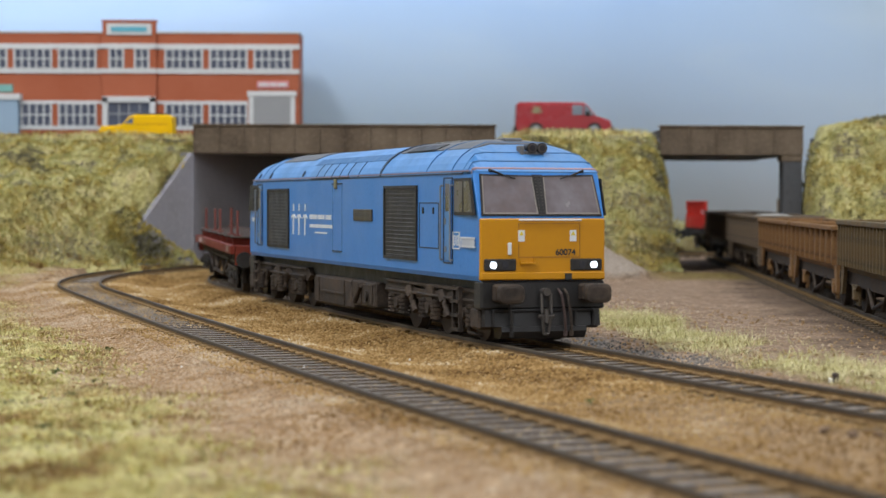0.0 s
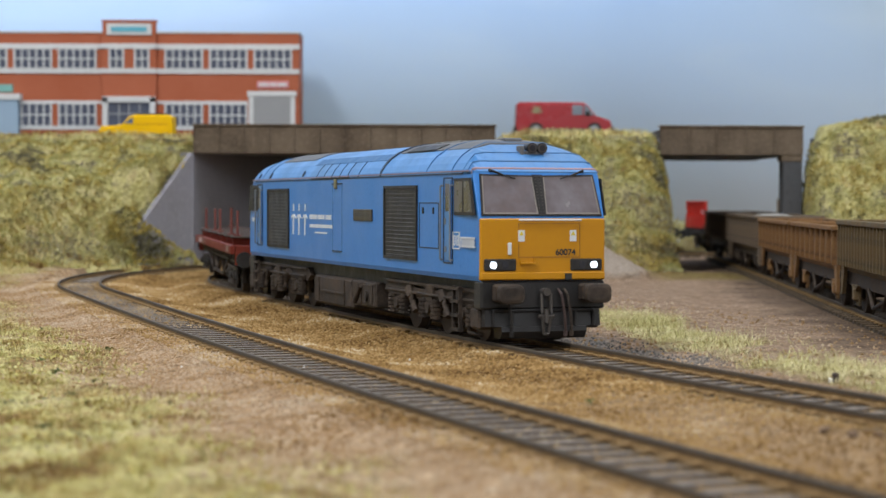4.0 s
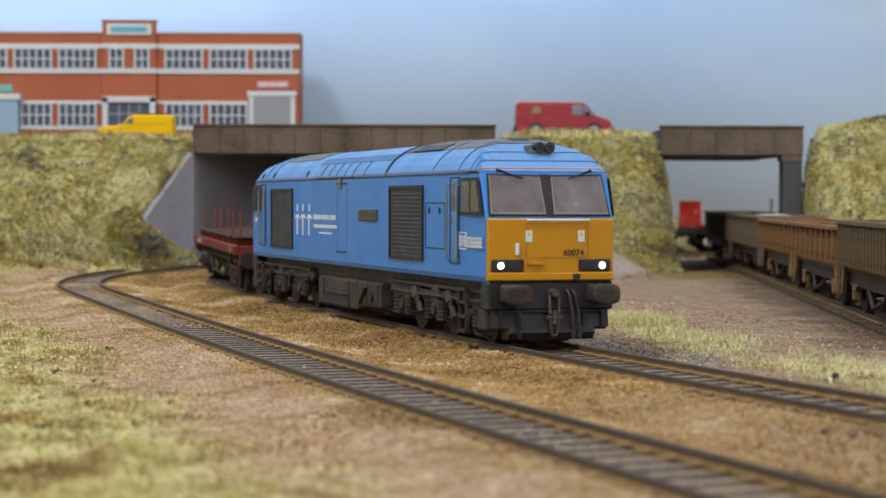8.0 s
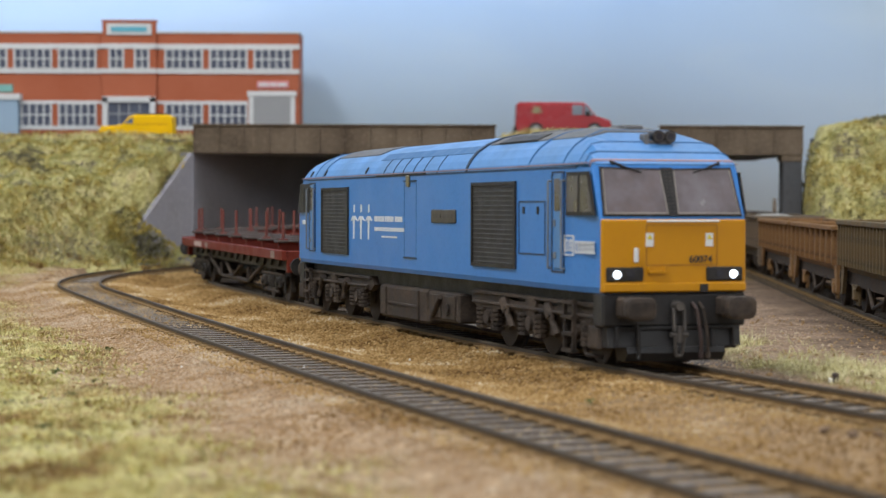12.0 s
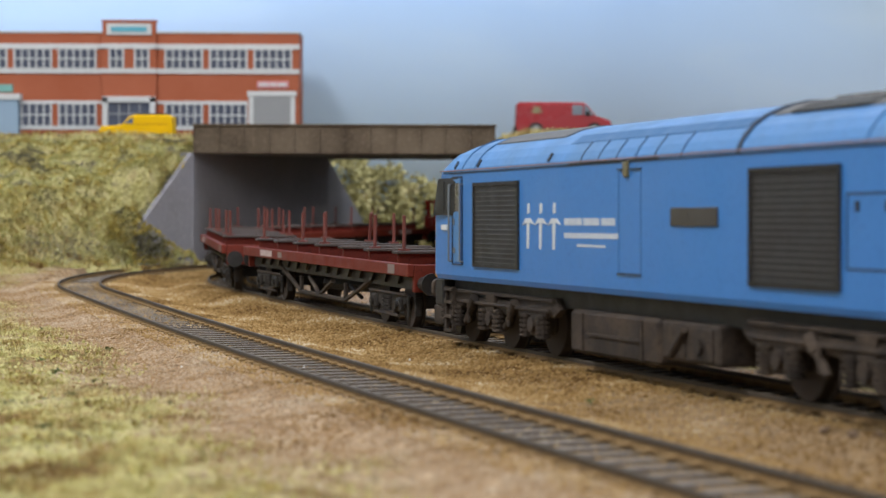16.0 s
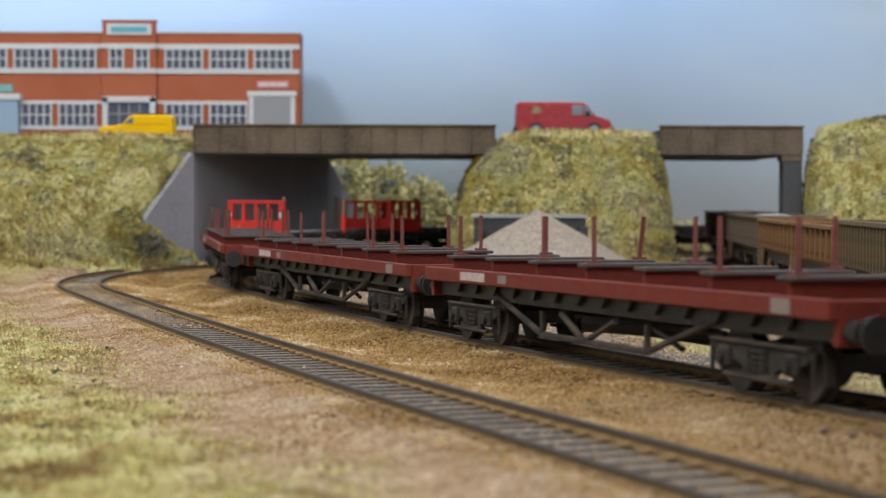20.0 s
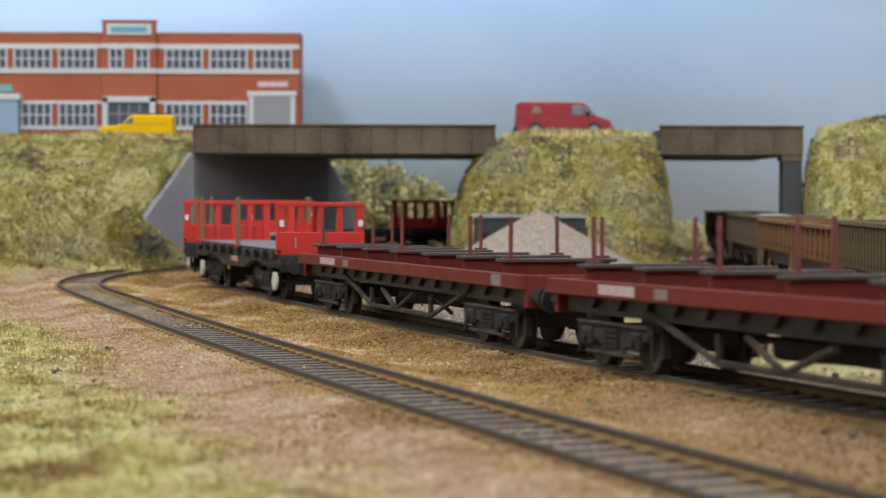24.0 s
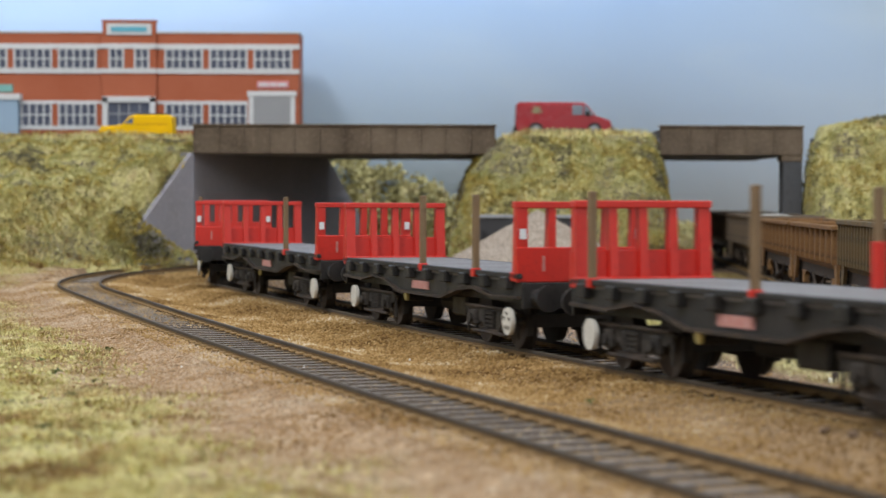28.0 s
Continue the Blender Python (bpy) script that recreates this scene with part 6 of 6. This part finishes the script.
def build_bush(x, y, z, rx, ry, rz, seed, label, mat, count=900):
    rng = random.Random(seed)
    b = thing("bush", label, "bush", at(x, y, z), "bushes behind the bridge")
    bm = bmesh.new()
    for k in range(6):
        a = rng.uniform(0, 6.28)
        rod(bm, (0, 0, -3), (math.cos(a) * rx * 0.5, math.sin(a) * ry * 0.5, rz * rng.uniform(0.7, 1.2)), 1.0, 6, 0.3)
    part("stems", bm, STAKE, b)
    verts, faces = [], []
    for k in range(count):
        d = Vector((rng.gauss(0, 1), rng.gauss(0, 1), rng.gauss(0, 1))).normalized()
        f = rng.uniform(0.82, 1.0) * (1 + 0.35 * noise.noise(d * 2.3 + Vector((seed, 0, 0))))
        p = (d.x * rx * f, d.y * ry * f, max(-2, rz * 0.9 + d.z * rz * f))
        add_tuft(verts, faces, p, d, 2.6, rng, 4)
    me = bpy.data.meshes.new("foliage")
    me.from_pydata([(q[0] * MM, q[1] * MM, q[2] * MM) for q in verts], [], faces)
    part("foliage", me, mat, b, "dusty green foliage")


for i, (x, y, rx, rz) in enumerate(((-72, 1366, 26, 39), (-44, 1382, 24, 34), (-20, 1396, 22, 28), (2, 1405, 20, 20), (26, 1412, 20, 17), (176, 1470, 26, 11), (120, 1475, 26, 12), (225, 1480, 24, 12))):
    build_bush(x, y, -4, rx, 14, rz, 30 + i, "dusty olive bush against the sky board", HEDGE, 1000)


def blades(name, spots, mat, label, rng, lmin, lmax, wide, lean0=0.3):
    verts, faces = [], []
    for x, y, z in spots:
        for k in range(3):
            a, l = rng.uniform(0, 6.283), rng.uniform(lmin, lmax)
            lean = rng.uniform(lean0, 0.985)
            bx, by = x + rng.gauss(0, 0.7), y + rng.gauss(0, 0.7)
            t = (bx + math.cos(a) * l * lean, by + math.sin(a) * l * lean, z + l * math.sqrt(max(0.1, 1 - lean * lean)))
            mid = (bx + math.cos(a) * l * lean * 0.45, by + math.sin(a) * l * lean * 0.45, z + l * (0.12 + 0.55 * math.sqrt(1 - lean * lean)))
            px, py = -math.sin(a) * wide, math.cos(a) * wide
            i = len(verts)
            verts += [(bx - px, by - py, z - 0.3), (bx + px, by + py, z - 0.3), (mid[0] + px * .8, mid[1] + py * .8, mid[2]), (mid[0] - px * .8, mid[1] - py * .8, mid[2]), t]
            faces += [(i, i + 1, i + 2, i + 3), (i + 3, i + 2, i + 4)]
    stuff(name, verts, faces, mat, label, "grass")


def build_grass():
    rng = random.Random(5)
    spots = []
    while len(spots) < 42000:
        y = rng.uniform(170, 640) if rng.random() < 0.72 else rng.uniform(640, 1010)
        ox = line_x(min(y, 1200), SPACING)
        x = rng.uniform(max(-0.26 * y - 25, -300), ox - 14)
        if ox - 14 < -0.26 * y - 25 or rng.random() > greenness(x, y) ** 1.3:
            continue
        if noise.noise(Vector((x * 0.045, y * 0.045, 1))) < 0.05 - 0.3 * rng.random():
            continue
        spots.append((x, y, bed(x, y)))
    blades("grass", spots, GRASS, "short dry yellow-green static grass", rng, 0.6, 2.2, 0.08, 0.62)
    verts, faces = [], []
    done = 0
    while done < 5200:
        y = rng.uniform(190, 640)
        x = rng.uniform(-0.26 * y - 20, line_x(y, SPACING) - 20)
        if rng.random() > greenness(x, y) or noise.noise(Vector((x * 0.06, y * 0.06, 21))) < 0.1 - 0.35 * rng.random():
            continue
        add_tuft(verts, faces, (x, y, bed(x, y)), Vector((0, 0, 1)), rng.choice((0.3, 0.4, 0.55, 0.8)), rng, 4)
        done += 1
    stuff("flock", verts, faces, FLOCK, "crumbs of green and ochre flock on the grass", "flock")
    spots = []
    straws = []
    while len(spots) < 5200:
        y = rng.uniform(300, 700)
        x = line_x(y) + strip_shift(y) + rng.uniform(30, 84)
        clump = noise.noise(Vector((x * 0.07, y * 0.07, 6))) + 0.5 * noise.noise(Vector((x * 0.2, y * 0.2, 3)))
        if rng.random() > greenness(x, y) or clump < 0.16 - 0.42 * rng.random():
            continue
        spots.append((x, y, bed(x, y)))
        if rng.random() < 0.2 + 0.3 * max(0.0, clump):
            straws.append((x, y, bed(x, y) + 0.6))
    blades("meadow_grass", spots, MEADOW, "matted yellow-green grass beside the line", rng, 1.6, 4.4, 0.055, 0.86)
    blades("long_grass", straws, STRAW, "pale straw-coloured grass stalks beside the line", rng, 2.5, 6.0, 0.04, 0.62)
    spots = []
    while len(spots) < 5000:
        y = rng.uniform(960, 1132)
        x = rng.uniform(-320, 150)
        if greenness(x, y) < 0.4 or 0.5 < bank(x, y) < 0.93 or pile(x, y) > 0:
            continue
        spots.append((x, y, bed(x, y)))
    blades("bank_grass", spots, GRASS, "rough grass at the foot of the banks", rng, 2.0, 5.0, 0.2)


build_grass()


GREYSTONE_PALE = island_material("heap_gravel_stones", [(0.05, (0.44, 0.345, 0.265)), (0.5, (0.52, 0.42, 0.33)), (0.95, (0.59, 0.49, 0.4))])


def build_stones():
    rng = random.Random(8)

    def heap(name, mat, label, count, pick, smin, smax):
        verts, faces = [], []
        done = 0
        while done < count:
            q = pick()
            if q is None:
                continue
            x, y = q
            z, s = bed(x, y), rng.uniform(smin, smax)
            i = len(verts)
            for d in ((1, 0, 0), (-0.6, 0.8, 0), (-0.6, -0.8, 0), (0.1, 0, 0.9), (0, 0, -0.6)):
                verts.append((x + d[0] * s * rng.uniform(.7, 1.3), y + d[1] * s * rng.uniform(.7, 1.3), z + s * 0.25 + d[2] * s * rng.uniform(.6, 1.2)))
            faces += [(i, i + 1, i + 3), (i + 1, i + 2, i + 3), (i + 2, i, i + 3), (i + 1, i, i + 4), (i + 2, i + 1, i + 4), (i, i + 2, i + 4)]
            done += 1
        stuff(name, verts, faces, mat, label, "stones")

    def between():
        y = rng.uniform(380, 980)
        x = rng.uniform(line_x(y, SPACING) + 12, line_x(y) - 10)
        return x, y

    def near_between():
        y = rng.uniform(225, 470)
        return rng.uniform(line_x(y, SPACING) + 12, line_x(y) - 10), y

    def four_foot():
        y = rng.uniform(225, 900)
        return line_x(y, rng.choice((0.0, SPACING))) + rng.uniform(-8, 8), y

    def outside():
        y = rng.uniform(200, 980)
        x = line_x(y, SPACING) - 10 - abs(rng.gauss(0, 30))
        return (x, y) if x > -0.27 * y - 20 else None

    def yard():
        y = rng.uniform(320, 1040)
        x = line_x(min(y, 1000)) + rng.uniform(12, 150)
        return (x, y) if pile(x, y) <= 0 else None

    def cess():
        y = rng.uniform(470, 740)
        return line_x(y) + 10 + abs(rng.gauss(0, 14)), y

    def shoulder():
        y = rng.uniform(230, 900)
        return line_x(y, SPACING) + rng.choice((-1, 1)) * rng.uniform(9.5, 19), y

    def on_heap():
        a, r = rng.uniform(0, 6.283), 56 * math.sqrt(rng.random())
        return 48 + math.cos(a) * r, 1005 + math.sin(a) * r * 0.87

    heap("ballast", STONE, "fine golden ballast between the running lines", 26000, between, 0.25, 0.7)
    heap("earth_crumbs", PALESTONE, "pale crumbs of earth beside the line", 24000, outside, 0.15, 0.5)
    heap("pale_ballast", STONE, "fine tan ballast between the lines near the viewer", 12000, near_between, 0.15, 0.4)
    heap("sleeper_ballast", STONE, "fine ballast between the sleepers", 8000, four_foot, 0.15, 0.38)
    heap("yard_crumbs", PALESTONE, "loose stones on the brown yard", 5500, yard, 0.2, 0.7)
    heap("cess_stones", GREYSTONE, "grey cinders beside the running line", 9000, cess, 0.2, 0.5)
    heap("shoulder_ballast", STONE, "golden ballast against the rails", 8000, shoulder, 0.2, 0.55)
    heap("heap_gravel", GREYSTONE_PALE, "fine beige gravel of the heap", 11000, on_heap, 0.15, 0.35)


build_stones()


# ---- odds and ends on the ground ----
CHALK = material("chalk_white_stone", [(0.95, 0.93, 0.88), (0.8, 0.78, 0.72)], 0.5, grain=600, stain=300, bump=0.2)
for sx, sy, r in ((10.6, 339.3, 0.6), (-25.5, 411.1, 0.55), (35.9, 421.1, 0.6), (-8.2, 492.0, 0.4), (-16.2, 417.4, 0.3), (-30.9, 441.9, 0.35), (6.8, 387.6, 0.4), (-62.0, 372.4, 0.3), (-60.0, 455.0, 0.35)):
    bm = bmesh.new()
    bmesh.ops.create_icosphere(bm, subdivisions=1, radius=r)
    for v in bm.verts:
        v.co *= 0.8 + 0.4 * noise.noise(v.co * 3 + Vector((sx, sy, 0)))
    tagged(part("pebble", bm, CHALK, m=at(sx, sy, bed(sx, sy) + r * 0.5)), "small chalk-white pebble lying by the track", "pebble", "loose pebbles")
post = thing("marker_post", "short dark marker post with a white face beside the line", "marker post", at(84.2, 424, bed(84.2, 424)))
part("post", boxes((-0.7, 0.7, -0.7, 0.7, -1, 2.0), bevel=0.25), BOLSTER, post)
part("face", boxes((-1.5, -0.7, -0.5, 0.5, -0.2, 0.9), bevel=0.2), CHALK, post, "white painted face")

LUMP = material("brown_clinker", [(0.20, 0.13, 0.08), (0.32, 0.22, 0.14), (0.12, 0.08, 0.06)], 0.9, grain=700, stain=200, bump=0.5)
for sx, sy, r in ((26.6, 453.0, 1.2), (37.5, 424.0, 0.9), (59.7, 309.2, 0.9), (62.5, 300.9, 1.0), (66.0, 299.0, 0.9)):
    bm = bmesh.new()
    bmesh.ops.create_icosphere(bm, subdivisions=2, radius=r)
    for v in bm.verts:
        v.co *= 0.8 + 0.6 * noise.noise(v.co * 1.3 + Vector((sx, sy, 0)))
    tagged(part("clinker_lump", bm, LUMP, m=at(sx, sy, bed(sx, sy) + r * 0.3)), "brown lump of clinker lying on the ballast", "stone", "loose lumps of clinker")
WEED = island_material("dark_green_weed", [(0.05, (0.07, 0.10, 0.04)), (0.5, (0.16, 0.2, 0.08)), (0.95, (0.3, 0.32, 0.12))])


def build_weeds():
    rng = random.Random(3)
    for k, (x, y, size) in enumerate(((28.1, 377.0, 1.0), (-86.4, 442.8, 1.6), (-65.1, 362.7, 1.2), (-65.8, 326.7, 1.6), (-97.3, 478.0, 1.4), (-74.0, 395.0, 1.1), (-88.0, 520.0, 1.5), (-50.0, 340.0, 1.0))):
        verts, faces = [], []
        for q in range(26):
            a, d = rng.uniform(0, 6.283), size * 1.2 * rng.random()
            add_tuft(verts, faces, (math.cos(a) * d, math.sin(a) * d, rng.uniform(0, size * 0.5)), Vector((0, 0, 1)), 0.32 * size, rng, 2)
        me = bpy.data.meshes.new("weed")
        me.from_pydata([(q[0] * MM, q[1] * MM, q[2] * MM) for q in verts], [], faces)
        tagged(part("weed", me, WEED, m=at(x, y, bed(x, y))), "small dark green weed among dry grass", "weed", "weeds beside the line")


build_weeds()

# ---- movement ----
RUN = ((0, 237.1), (5.5, 237.1), (6.5, 237.8), (7, 238.7), (7.5, 240.2), (8, 242.6), (8.5, 247.0), (9, 252.4), (9.5, 259.6), (10, 268.0), (10.5, 276.6), (11, 286.2),
       (11.5, 298.0), (12, 311.6), (12.5, 325.5), (13, 341.0), (13.5, 358.0), (14, 376.0), (14.5, 395.6), (15, 417.6), (15.5, 440.3), (16, 464.4), (16.5, 489.2), (17, 515.8), (17.5, 543.7),
       (18, 572.6), (18.5, 602.4), (19, 634.4), (19.5, 667.3), (20, 702.5), (20.5, 738.0), (21, 775.0), (21.5, 813.0), (22, 853.5), (22.5, 896.5),
       (23, 941.5), (23.5, 988.0), (24, 1035.5), (24.5, 1084.0), (25, 1136.0), (25.5, 1190.5), (26, 1247.0), (26.5, 1304.0), (27, 1361.5), (27.5, 1421.0), (28, 1481.5))


def ran(t):
    for (a, sa), (b, sb) in zip(RUN, RUN[1:]):
        if t <= b:
            return sa + (sb - sa) * (t - a) / (b - a)
    return RUN[-1][1]


def standing(s, half):
    """Pose of a vehicle whose pivots run half mm before and behind s."""
    xa, ya, za, ha = line_at(s + half)
    xb, yb, zb, hb = line_at(s - half)
    d = Vector((xa - xb, ya - yb, za - zb))
    m = Matrix.Rotation(math.atan2(d.y, d.x), 4, "Z") @ Matrix.Rotation(-math.atan2(d.z, d.xy.length), 4, "Y")
    return Matrix.Translation(Vector(((xa + xb) / 2, (ya + yb) / 2, (za + zb) / 2)) * MM) @ m


def motions():
    for ob, offset, half, wheels in TRAIN:
        slack, skew = (5.0, Matrix.Rotation(radians(0.6), 4, "Z")) if offset == 0 else (0.0, Matrix.Identity(4))
        walk(ob, [(t, standing(s + offset + slack * ease(237, 312, s), half) @ skew) for t, s in RUN])
    turns, last = [0.0, 5.5], RUN[0][1]
    for i in range(int(22.5 * FPS) + 1):
        t = 5.5 + i / FPS
        if ran(t) - last > 7.0:
            turns.append(t)
            last = ran(t)
    turns.append(28.0)
    for ob, offset, half, wheels in TRAIN:
        for wheel, x, r in wheels:
            walk(wheel, [(t, at(x, 0, r) @ Matrix.Rotation((ran(t) - RUN[0][1]) / r, 4, "Y")) for t in turns])


motions()
